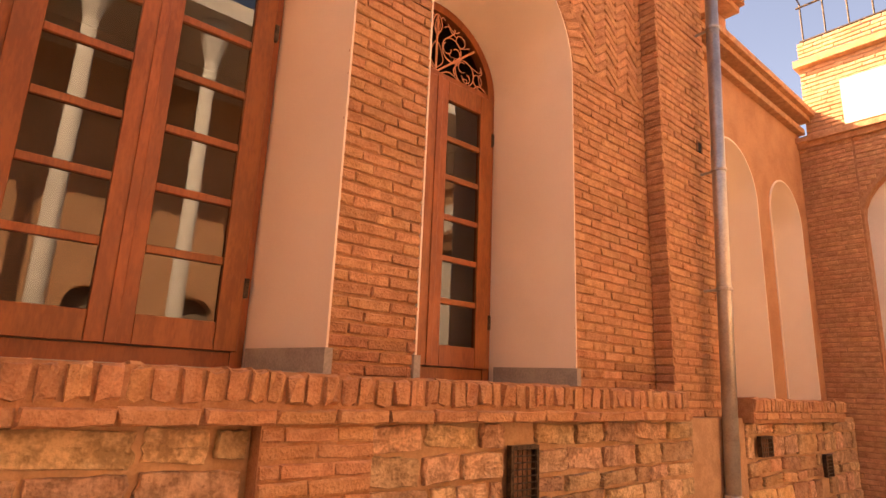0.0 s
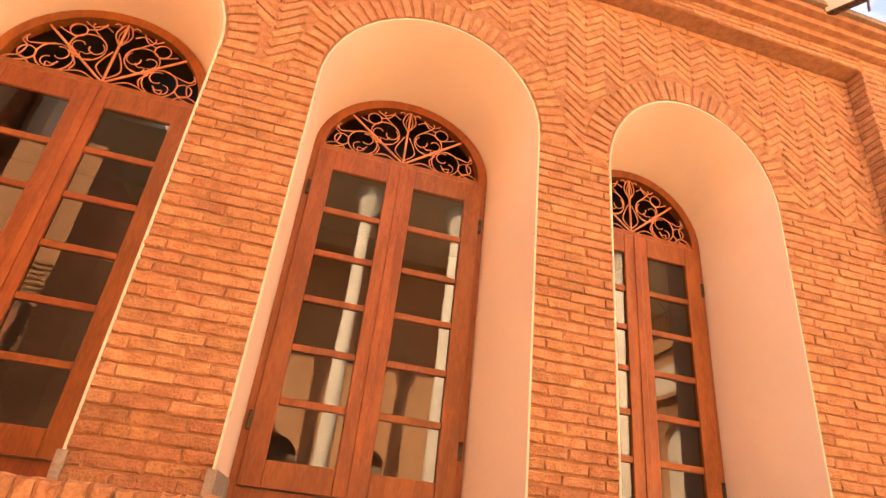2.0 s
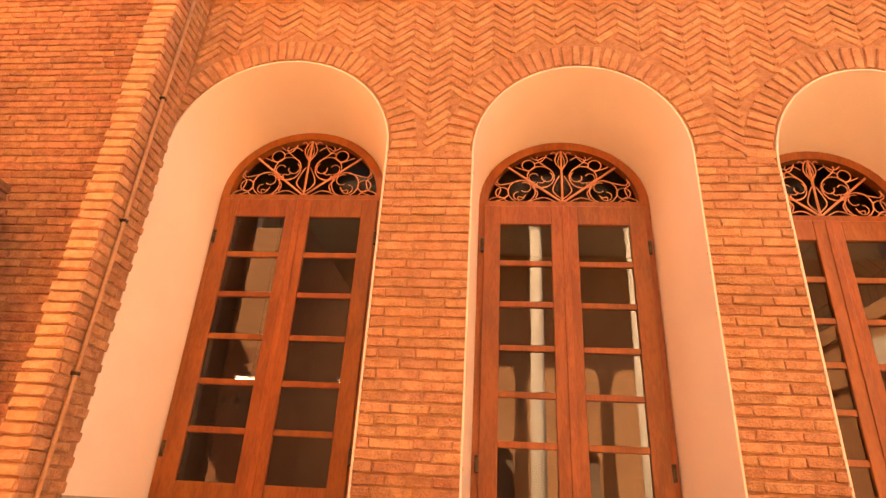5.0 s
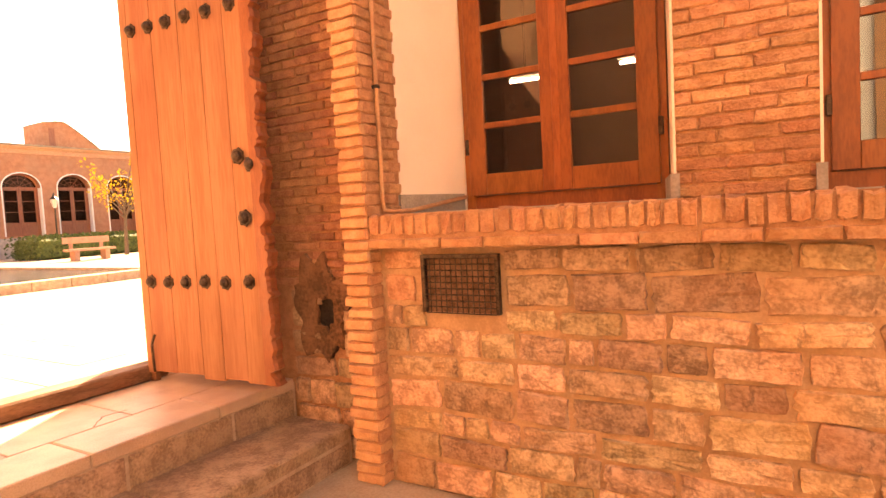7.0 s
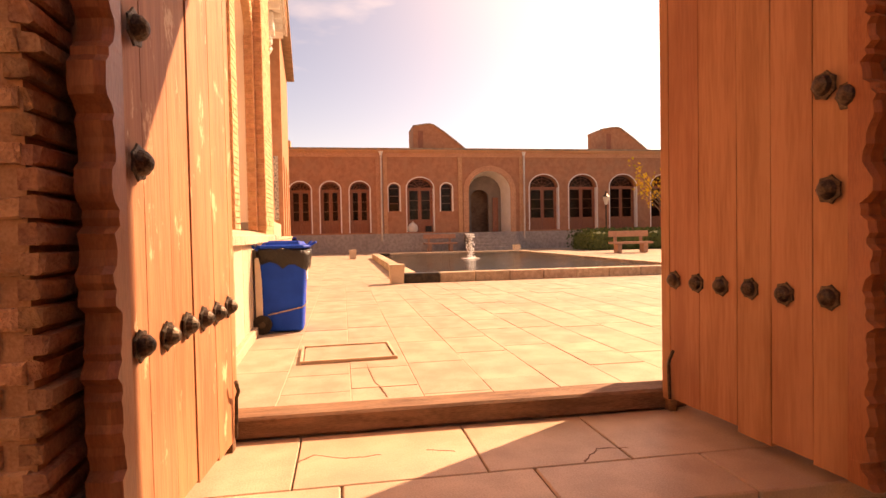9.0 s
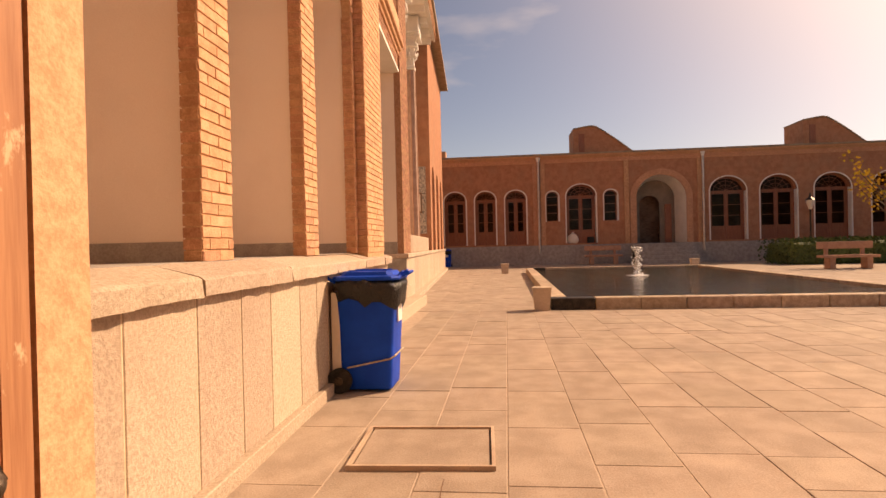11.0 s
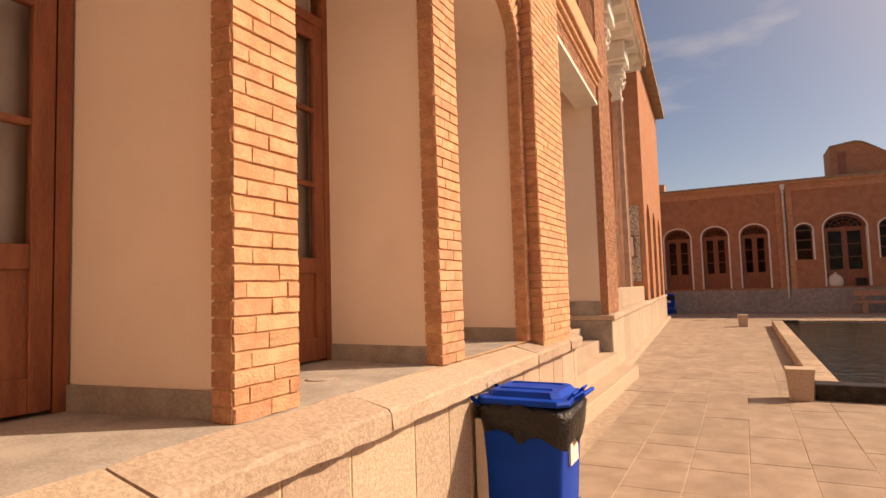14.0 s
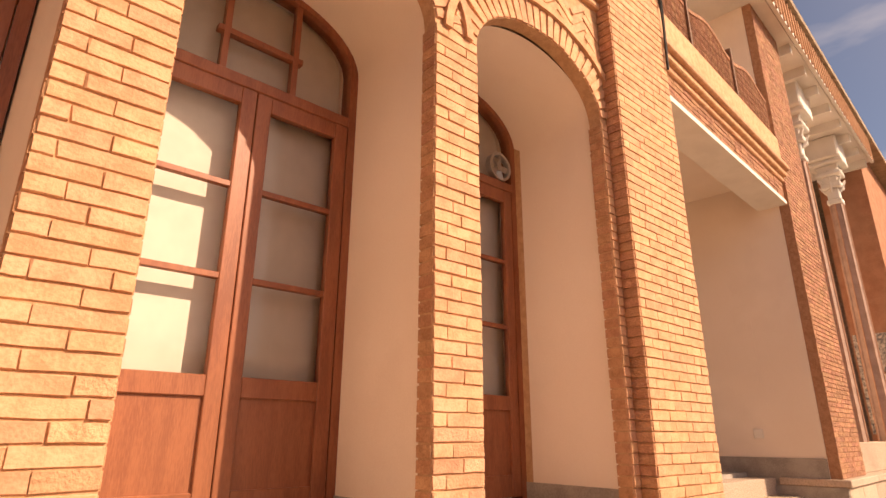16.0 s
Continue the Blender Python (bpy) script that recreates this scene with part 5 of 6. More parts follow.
plank = thing("plank", "narrow pale wooden plank standing behind the bin", "plank", pose(-5.955, 0.655, 0.0, 0, 0, 0))
part("board", boxed(-0.014, 0.014, -0.035, 0.035, 0.0, 0.80, bevel=0.003), M_BRIGHTPAINT, plank)
near_bin = bin_thing(pose(-6.15, 0.905, 0, 0, 0, 180), "blue wheelie bin with a black bag, against the podium")
far_bin = copy_thing(near_bin, pose(-32.7, -1.2, 0, 0, 0, 90))
tagged(far_bin, "blue wheelie bin beside the far podium")


# small things on the long front: a round lid in the walkway and a fan over the last door
lid_ring = thing("floor_lid", "small round cement lid in the walkway", "lid", pose(-5.236, 0.066, TOP + 0.003))
part("disc", lathe(bmesh.new(), [(0.075, 0.0), (0.075, 0.006), (0.068, 0.009), (0.01, 0.009)], 20), M_GREYPLINTH, lid_ring)
part("rim", band(bmesh.new(), [(0.102 * math.cos(2 * math.pi * k / 24), 0.102 * math.sin(2 * math.pi * k / 24)) for k in range(25)], [(0.084 * math.cos(2 * math.pi * k / 24), 0.084 * math.sin(2 * math.pi * k / 24)) for k in range(25)], -0.012, 0.0), M_GRANITE, lid_ring).data.transform(Matrix.Rotation(radians(90), 4, "X"))
fan = thing("ventilator", "small round ventilator fan set in a door fanlight", "fan", AM @ pose(7.32, DY - 0.02, 3.555))
part("ring", band(bmesh.new(), [(0.12 * math.cos(2 * math.pi * k / 24), 0.12 * math.sin(2 * math.pi * k / 24)) for k in range(25)], [(0.10 * math.cos(2 * math.pi * k / 24), 0.10 * math.sin(2 * math.pi * k / 24)) for k in range(25)], -0.03, 0.02), M_GALV, fan, "grey metal ring")
part("hub", rod(bmesh.new(), (0, -0.02, 0), (0, 0.015, 0), 0.028, seg=12), M_GALV, fan)
for k in range(5):
    a = 2 * math.pi * k / 5
    bm = boxed(0.02, 0.098, -0.004, 0.0, -0.022, 0.022)
    bmesh.ops.rotate(bm, cent=(0, 0, 0), matrix=Matrix.Rotation(a, 3, "Y") @ Matrix.Rotation(0.4, 3, "X"), verts=bm.verts[:])
    part("blade", bm, M_GALV, fan)


# ---- pool ----
pool = thing("pool", "long dark stone pool with a low rim", "pool", kind="structure")
PX0, PX1, PY0, PY1 = -24.8, -11.62, 2.78, 9.6
for a, b, c, d, n in ((PX1 - 0.3, PX1, PY0, PY1, 9), (PX0, PX0 + 0.3, PY0, PY1, 9)):
    for k in range(n):
        part("rim_stone", boxed(a, b, c + (d - c) * k / n + 0.005, c + (d - c) * (k + 1) / n - 0.005, -0.02, 0.20, bevel=0.012), M_BLACKRIM if k == 0 else M_RIM, pool)
for c, d in ((PY0, PY0 + 0.3), (PY1 - 0.3, PY1)):
    for k in range(16):
        w = (PX1 - PX0 - 0.62) / 16
        part("rim_stone", boxed(PX0 + 0.31 + w * k + 0.005, PX0 + 0.31 + w * (k + 1) - 0.005, c, d, -0.02, 0.20, bevel=0.012), M_RIM, pool)
part("water", boxed(PX0 + 0.29, PX1 - 0.29, PY0 + 0.29, PY1 - 0.29, -0.02, 0.13), M_WATER, pool, "dark rippled water")
jet = thing("fountain_jet", "white foaming fountain jet in the pool", "fountain", pose(-19.45, 5.95, 0.125))
bm = bmesh.new()
for k in range(260):
    q = rnd.random()
    a, r = rnd.uniform(0, 6.28), 0.02 + 0.13 * rnd.random() ** 1.5 * (0.4 + q)
    z = 0.85 * (1 - rnd.random() ** 1.3)
    bmesh.ops.create_icosphere(bm, subdivisions=1, radius=rnd.uniform(0.012, 0.038), matrix=Matrix.Translation((r * math.cos(a), r * math.sin(a), z)))
tagged(part("spray", bm, M_SPRAY, jet, "white spray drops", True), kind="stuff")
part("foam", lathe(bmesh.new(), [(0.34, 0.008), (0.30, 0.016), (0.16, 0.03), (0.05, 0.05)], 22), M_SPRAY, jet, "foam ring")


def stone_block(m, s):
    bm = bmesh.new()
    lo, hi = 0.40 * s, 0.5 * s
    rings = [[bm.verts.new((x * w, y * w, z)) for x, y in ((-1, -1), (1, -1), (1, 1), (-1, 1))] for w, z in ((lo * 0.78, 0), (lo * 0.96, s * 0.86), (lo, s * 0.9), (lo, s))]
    for a, b in zip(rings, rings[1:]):
        for i in range(4):
            bm.faces.new((a[i], a[(i + 1) % 4], b[(i + 1) % 4], b[i]))
    bm.faces.new(rings[0]), bm.faces.new(rings[-1])
    solid("stone_block", bm, M_GRANITE, "tapered pale stone block at the pool's corner", "stone block", group="pool corner blocks", m=m)


for x, y, s in ((-11.62, 2.62, 0.40), (-24.5, 1.95, 0.40), (-26.5, 9.8, 0.40), (-11.62, 9.8, 0.40)):
    stone_block(pose(x, y, 0), s)

# metal cover in the paving
cover = thing("manhole_cover", "rusty metal cover set in the paving", "cover", pose(-4.70, 1.55, 0.006, 0, 0, 2))
part("plate", boxed(-0.30, 0.30, -0.36, 0.36, -0.02, 0.008, bevel=0.003), M_PAVE, cover, "stone-filled plate")
part("frame", band(bmesh.new(), [(-0.33, -0.39), (-0.33, 0.39), (0.33, 0.39), (0.33, -0.39), (-0.33, -0.389)], [(-0.31, -0.37), (-0.31, 0.37), (0.31, 0.37), (0.31, -0.37), (-0.31, -0.369)], -0.012, 0.02), M_LANDING, cover)
for ch in cover.children:
    if ch.name.startswith("frame"):
        ch.data.transform(Matrix.Rotation(radians(90), 4, "X"))

# ---- the far building ----
FM = pose(-33.6, 0, 0, 0, 0, 90)        # local x = world y, front = world +x
FT, FP = 5.95, 1.06
doors = [(-1.38, -0.17, 4.12), (0.34, 1.49, 4.12), (2.01, 3.17, 4.12), (12.87, 14.71, 4.50), (15.41, 17.24, 4.50), (18.11, 19.90, 4.50), (20.9, 22.7, 4.50), (23.6, 25.4, 4.50)]
fo = [Opening(a, b, FP + 0.08, t - (b - a) * 0.42, (b - a) * 0.42) for a, b, t in doors]
slim = [Opening(4.25, 4.92, 2.36, 3.70, 0.30), Opening(7.36, 8.06, 2.33, 3.70, 0.30)]
mid = Opening(5.34, 6.92, FP + 0.08, 3.72, 0.62)
portal = Opening(9.05, 11.65, FP, 3.50, 1.22)
allo = fo + slim + [mid, portal]
far = solid("far_wall", wall_mesh(-3.2, 30, FP, FT, 0, 0.7, allo), M_FAR, "ochre brick single-storey wing with arched doors", "building", "structure", m=FM)
part("podium", boxed(-3.2, 30, -0.12, 0.7, -0.03, FP), M_GREYPLINTH, far, "grey cement podium")
bm = bmesh.new()
for d, z0, z1 in ((0.05, 5.55, 5.62), (0.02, 5.62, 5.80), (0.10, 5.80, 5.88), (0.18, 5.88, 5.96)):
    box(bm, -3.2, 30, -d, 0.5, z0, z1)
part("cornice", bm, M_BRICK, far, "stepped brick cornice")
part("roof", boxed(-3.3, 30, -0.22, 6.0, 5.965, 6.05), M_ROOF, far, "mud roof edge")
# wood-dark colour here stands for the darkness of the rooms behind the doors
part("back_wall", boxed(-3.2, 30, 2.2, 2.4, 0, 5.9), M_DARKWOOD, far, "inner wall coloured dark for the unlit rooms")
for o in fo + slim + [mid]:
    part("edge", band(bmesh.new(), o.grown(0.06).outline(20), o.outline(20), -0.025, 0.02), M_WHITE, far, "white painted edge")
    part("side_reveal", boxed(o.u1 - 0.012, o.u1, 0.0, 0.5, o.sill, o.spring), M_WHITE, far, "white reveal")
part("edge", band(bmesh.new(), portal.grown(0.32).outline(24), portal.outline(24), -0.07, 0.02), M_BRICK, far, "brick arch surround")
part("reveal", loft(bmesh.new(), portal.outline(24), 0.0, Opening(9.3, 11.4, FP, 3.5, 1.05).outline(24), 1.3), M_WHITE, far, "white portal reveal", True)
# portal back in the dimmed tone instead of plaster, to look shaded
part("panel", wall_mesh(9.0, 11.7, FP, 5.0, 1.32, 1.45, [Opening(9.5, 10.6, FP, 3.2, 0.5)]), M_ROOM, far, "inner portal wall, its shade put into a darker colour")
part("inner_door", boxed(10.85, 11.2, 1.2, 1.3, FP, 3.2), M_DOORBROWN, far, "brown open door")
for x in (3.66, 4.08, 8.55, 12.35):
    part("pilaster", boxed(x - 0.12, x + 0.12, -0.06, 0.02, FP, 5.56), M_BRICK, far, "shallow brick pilaster")


def far_door(o):
    d = thing("far_door", "dark brown wooden door under an arched fanlight", "door", FM, group="doors of the far wing", kind="structure")
    part("frame", band(bmesh.new(), o.outline(16), Opening(o.u0 + 0.08, o.u1 - 0.08, o.sill, o.spring, o.rise - 0.08).outline(16), 0.30, 0.42), M_DOORBROWN, d)
    for s in (0, 1):
        a, b = (o.u0 + 0.08, o.c - 0.005) if s == 0 else (o.c + 0.005, o.u1 - 0.08)
        bm = bmesh.new()
        t = o.spring - 0.02
        for p, q in ((a, a + 0.1), (b - 0.1, b)):
            box(bm, p, q, 0.33, 0.38, o.sill, t)
        for z0, z1 in ((o.sill, o.sill + 0.12), (o.sill + 0.62, o.sill + 0.74), (t - 0.1, t)):
            box(bm, a + 0.1, b - 0.1, 0.33, 0.38, z0, z1)
        leaf = part("leaf", bm, M_DOORBROWN, d)
        part("panel", boxed(a + 0.09, b - 0.09, 0.35, 0.37, o.sill + 0.1, o.sill + 0.64), M_DOORBROWN, leaf)
        zz = [o.sill + 0.74 + (t - 0.1 - o.sill - 0.74) * k / 3 for k in range(4)]
        for z0, z1 in zip(zz, zz[1:]):
            part("pane", sheet(a + 0.1, b - 0.1, 0.354, z0, z1 - 0.03), M_DARKPANE, leaf)
        for z in zz[1:3]:
            part("bar", boxed(a + 0.1, b - 0.1, 0.34, 0.37, z - 0.03, z), M_DOORBROWN, leaf)
    part("transom", boxed(o.u0 + 0.08, o.u1 - 0.08, 0.31, 0.40, o.spring - 0.02, o.spring + 0.05), M_DOORBROWN, d)
    bm = bmesh.new()
    for k in range(1, 6):
        a = math.pi * k / 6
        rod(bm, (o.c, 0.35, o.spring + 0.05), (o.c + (o.h - 0.08) * math.cos(a), 0.35, o.spring + (o.rise - 0.08) * math.sin(a)), 0.014, seg=4)
    for k in (0.45, 0.75):
        tube(bm, [(o.c + (o.h - 0.08) * k * math.cos(math.pi * i / 12), 0.35, o.spring + 0.04 + (o.rise - 0.08) * k * math.sin(math.pi * i / 12)) for i in range(13)], 0.014, 4)
    part("fan_bars", bm, M_DOORBROWN, d)
    bm = bmesh.new()
    bm.faces.new([bm.verts.new((u, 0.37, v)) for u, v in Opening(o.u0 + 0.07, o.u1 - 0.07, o.spring, o.spring, o.rise - 0.07).outline(14)[1:-1]])
    part("fanlight_pane", bm, M_DARKPANE, d)


for o in fo + [mid]:
    far_door(o)
for o in slim:
    w = thing("far_window", "narrow arched window with dark panes", "window", FM, group="slim windows of the far wing", kind="structure")
    part("frame", band(bmesh.new(), o.outline(12), Opening(o.u0 + 0.05, o.u1 - 0.05, o.sill, o.spring, o.rise - 0.05).outline(12), 0.2, 0.28), M_DOORBROWN, w)
    part("pane", sheet(o.u0 + 0.03, o.u1 - 0.03, 0.252, o.sill, o.spring + o.rise - 0.02), M_DARKPANE, w)
    for k in range(4):
        z = o.sill + 0.02 + (o.spring - o.sill) * k / 3
        part("bar", boxed(o.u0 + 0.04, o.u1 - 0.04, 0.21, 0.25, z - 0.02, z + 0.02), M_DOORBROWN, w)
for u in (3.84, 12.49):
    p = thing("downpipe", "pale downpipe with a hopper on the far wing", "pipe", FM, group="far downpipes")
    part("pipe", rod(bmesh.new(), (u, -0.14, 0.62), (u, -0.14, 5.70), 0.06, seg=8), M_GALV, p)
    part("hopper", rod(bmesh.new(), (u, -0.14, 5.62), (u, -0.14, 5.86), 0.07, 0.13, 8), M_WHITE, p)
fst = thing("far_stair", "grey stone stair up to the portal", "stair", FM, kind="structure")
for k in range(5):
    part("tread", boxed(8.75, 11.85, -0.12 - 0.32 * (5 - k), 0.0, -0.02, 0.20 * (k + 1), bevel=0.01), M_GREYPLINTH, fst)
for u0, u1, zt in ((5.95, 9.35, 7.75), (18.3, 21.6, 7.7)):
    r = thing("roof_hood", "brick roof hood with a curved sloping back", "roof hood", FM @ pose(0, 1.4, 0), group="roof hoods")
    bm = bmesh.new()
    n = 14
    prof = [(u0, 6.03), (u0, zt - 0.15)] + [(u0 + 0.05 + (u1 - u0 - 0.05) * i / n, zt - 0.15 + 0.15 * math.sin(min(1, i / n * 2.5) * math.pi / 2) - (zt - 6.1) * max(0, (i / n - 0.32) / 0.68) ** 1.15) for i in range(n + 1)] + [(u1, 6.03)]
    fr = [bm.verts.new((u, 0, v)) for u, v in prof]
    bk = [bm.verts.new((u, 2.2, v)) for u, v in prof]
    bm.faces.new(fr), bm.faces.new(bk)
    for i in range(len(fr)):
        bm.faces.new((fr[i], fr[(i + 1) % len(fr)], bk[(i + 1) % len(fr)], bk[i]))
    part("body", bm, M_FAR, r)
    cap = prof[1:-1]
    part("cap", band(bmesh.new(), [(u, v + 0.07) for u, v in cap], cap, -0.08, 2.25), M_ROOF, r, "mud capping")
    part("window", boxed(u0 + 0.30, u0 + 0.62, -0.02, 0.02, 6.30, zt - 0.4), M_DOORBROWN, r, "dark little window")
solid("chimney", boxed(-1.9, -1.3, 0.6, 1.2, 6.04, 6.55, bevel=0.02), M_OCHRE, "small brick chimney on the roof", "chimney", m=FM)


sack = thing("sack", "pale bulging tied sack standing in a doorway", "sack", pose(-33.77, 5.66, FP + 0.08))
bm = bmesh.new()
bmesh.ops.create_icosphere(bm, subdivisions=3, radius=0.3)
for v in bm.verts:
    v.co = Vector((v.co.x * 0.48, v.co.y * (1 + 0.15 * noise.noise(v.co * 6)), max(v.co.z, -0.2) * (1.1 + 0.25 * noise.noise(v.co * 4)) + 0.22))
part("bag", bm, M_BRIGHTPAINT, sack, smooth=True)
part("knot", rod(bmesh.new(), (0, 0.02, 0.50), (0, 0.03, 0.62), 0.03, 0.05, 7), M_BRIGHTPAINT, sack)
crate = thing("crate", "small dark crate in a far doorway", "crate", pose(-33.76, 6.62, FP + 0.08))
part("box", boxed(-0.11, 0.11, -0.17, 0.17, 0.0, 0.30, bevel=0.015), M_RUBBER, crate)
part("lid", boxed(-0.12, 0.12, -0.18, 0.18, 0.30, 0.335, bevel=0.01), M_RUBBER, crate)


def bench(m):
    b = thing("bench", "pinkish stone garden bench with a slatted back", "bench", m, group="courtyard benches")
    part("seat", boxed(-0.95, 0.95, -0.25, 0.25, 0.40, 0.50, bevel=0.01), M_BENCH, b)
    for s in (-1, 1):
        part("leg", boxed(s * 0.62 - 0.10, s * 0.62 + 0.10, -0.2, 0.2, 0, 0.40, bevel=0.01), M_BENCH, b)
        part("back_post", boxed(s * 0.62 - 0.06, s * 0.62 + 0.06, 0.22, 0.30, 0.50, 0.95), M_BENCH, b)
    part("backrest", boxed(-0.95, 0.95, 0.20, 0.26, 0.72, 0.98, bevel=0.01), M_BENCH, b)
    return b


bench1 = bench(pose(-32.6, 7.1, 0, 0, 0, 90))
copy_thing(bench1, pose(-23.6, 14.2, 0, 0, 0, 90))

# hedge, lamp post and tree
hedge = thing("hedge", "clipped dark green hedge with yellowing tips", "hedge", pose(-29, 16.6, 0))
bm = bmesh.new()
for k in range(5200):
    x, y, z = rnd.uniform(-1.6, 1.6), rnd.uniform(-2.6, 4.0), rnd.uniform(0.02, 1.12)
    if abs(x) < 1.2 and -2.3 < y < 3.7 and z < 0.85:
        continue
    z += 0.08 * noise.noise((x * 2, y * 2, 0))
    s = rnd.uniform(0.05, 0.10)
    d = Vector((rnd.gauss(0, 1), rnd.gauss(0, 1), rnd.gauss(0, 1))).normalized()
    e = d.orthogonal().normalized()
    c = Vector((x, y, z))
    bm.faces.new([bm.verts.new(c + q) for q in (d * s, e * s * 0.6, -d * s, -e * s * 0.6)])
part("leaves", bm, M_LEAF, hedge)
part("core", boxed(-1.25, 1.25, -2.35, 3.75, 0, 0.95, bevel=0.1), M_LEAF, hedge)
post = thing("lamp_post", "dark post lamp with a glass lantern", "street lamp", pose(-31.0, 16.6, 0))
part("pole", lathe(bmesh.new(), [(0.10, 0), (0.10, 0.3), (0.045, 0.4), (0.04, 2.5)], 10), M_IRON, post)
part("lantern", lathe(bmesh.new(), [(0.07, 2.5), (0.17, 2.85), (0.17, 2.95)], 6), M_BRIGHTPAINT, post, "pale glass lantern")
part("lantern_roof", lathe(bmesh.new(), [(0.22, 2.95), (0.06, 3.12), (0.02, 3.3)], 6), M_IRON, post)
tree = thing("tree", "young tree with sparse yellow autumn leaves", "tree", pose(-25.5, 16.9, 0))
bm = rod(bmesh.new(), (0, 0, 0), (0.05, 0.05, 2.2), 0.10, 0.06, 8)
tips = []
for k in range(16):
    a = k * 2.4
    s = Vector((0.05, 0.05, 1.6 + 0.05 * k))
    e = s + Vector((1.5 * math.cos(a) * rnd.uniform(0.6, 1), 1.8 * math.sin(a) * rnd.uniform(0.6, 1), rnd.uniform(0.7, 2.6)))
    rod(bm, s, e, 0.035, 0.008, 5)
    tips += [s.lerp(e, q) for q in (0.45, 0.6, 0.75, 0.88, 1.0)]
part("trunk", bm, M_BARK, tree)
bm = bmesh.new()
for k in range(480):
    c = rnd.choice(tips) + Vector((rnd.gauss(0, 0.16), rnd.gauss(0, 0.16), rnd.gauss(0, 0.14)))
    s = rnd.uniform(0.05, 0.09)
    d = Vector((rnd.gauss(0, 1), rnd.gauss(0, 1), rnd.gauss(0, 1))).normalized()
    e = d.orthogonal().normalized()
    bm.faces.new([bm.verts.new(c + q) for q in (d * s, e * s * 0.7, -d * s, -e * s * 0.7)])
part("crown", bm, M_YELLOW, tree)
solid("wall_courtyard_north", boxed(-34, 0, 30, 30.6, LOW, 6), M_OCHRE, "ochre wall that closes the courtyard", "wall", "structure")


# ---- bricks, stones and paving slabs, piece by piece ----
rings = [o.grown(0.215, 0.215) for o in niches]
pcs = courses(-0.72, PIL0, LEDGE, 3.62, F, niches, 0.245, 0.066)
foot = [p for p in pcs if p[1] < LEDGE + 0.10 + 0.26 * (0.5 + noise.noise((p[0] * 1.7, 3.1, 0.4))) + 0.10 * rnd.random()]
chosen = set(foot)
lay(wall_n, "brick", foot, M_DAMPBRICK, near=lambda u, v: True, limit=90)
lay(wall_n, "brick", [p for p in pcs if p not in chosen], M_BRICK, near=lambda u, v: 0.8 < u < 5.1 and v < 2.9, limit=210)
pcs = []
for o in niches:
    pcs += voussoirs(o, F - 0.002, 0.20, 0.066, extra=0.022)
pcs += herringbone(-0.70, PIL0, 3.62, FRIEZE - 0.06, F, rings)
pcs += courses(-0.70, PIL0, FRIEZE - 0.07, FRIEZE, F - 0.002, (), 0.24, 0.066)
lay(wall_n, "brick", pcs, M_BRICK, near=lambda u, v: False, stuff_label="herringbone brickwork and brick arches over the niches")
lay(fri, "brick", courses(-0.72, PIL0, FRIEZE, 5.33, PF, (), 0.24, 0.06), M_BRICK)
lay(pil, "brick", courses(PIL0, PIL1, LOW, 5.32, PF, (), 0.245, 0.066), M_BRICK, near=lambda u, v: v > 0.6)
side = [(PIL0 - 0.012, z, 0.16 if k % 2 else 0.15, 0.054, yy, 0, -90) for k, z in enumerate(np.arange(LOW + 0.033, 5.30, 0.066)) for yy in (3.80,)]
lay(pil, "brick", [(x, z, l, h, y, t, f) for x, z, l, h, y, t, f in side], M_BRICK, near=lambda u, v: False)

# ledge: soldier bricks over stretchers
pcs, x = [], -0.72
while x < PIL0 - 0.26:
    w = rnd.uniform(0.070, 0.098)
    pcs.append((x + w / 2, LEDGE - 0.066 + rnd.uniform(-0.006, 0.006), w - 0.014, 0.128, 3.508 + rnd.uniform(-0.008, 0.008), rnd.uniform(-3, 3), 0))
    x += w
lay(ledge, "brick", pcs, M_BRICK, depth=0.2)
pcs = courses(-0.73, PIL0 - 0.2, 0.925, 0.995, 3.50, (), 0.26, 0.07)
pcs += [(p[0], p[1], p[2], p[3], 3.508, 0, 0) for p in courses(PIL1, 9.3, 0.925, 0.995, 3.5, (), 0.26, 0.07)]
lay(ledge, "brick", pcs, M_BRICK, depth=0.1)
pcs, x = [], PIL1
while x < 9.25:
    w = 0.085
    pcs.append((x + w / 2, 1.05, w - 0.014, 0.12, 3.508, rnd.uniform(-3, 3), 0))
    x += w
lay(ledge2, "brick", pcs, M_BRICK, depth=0.15)
# upper faces of the ledge bricks are closed by a thin mortar bed
part("mortar_bed", boxed(-0.73, PIL0 - 0.2, 3.53, F + 0.02, LEDGE - 0.014, LEDGE - 0.004), M_MORTAR, ledge)


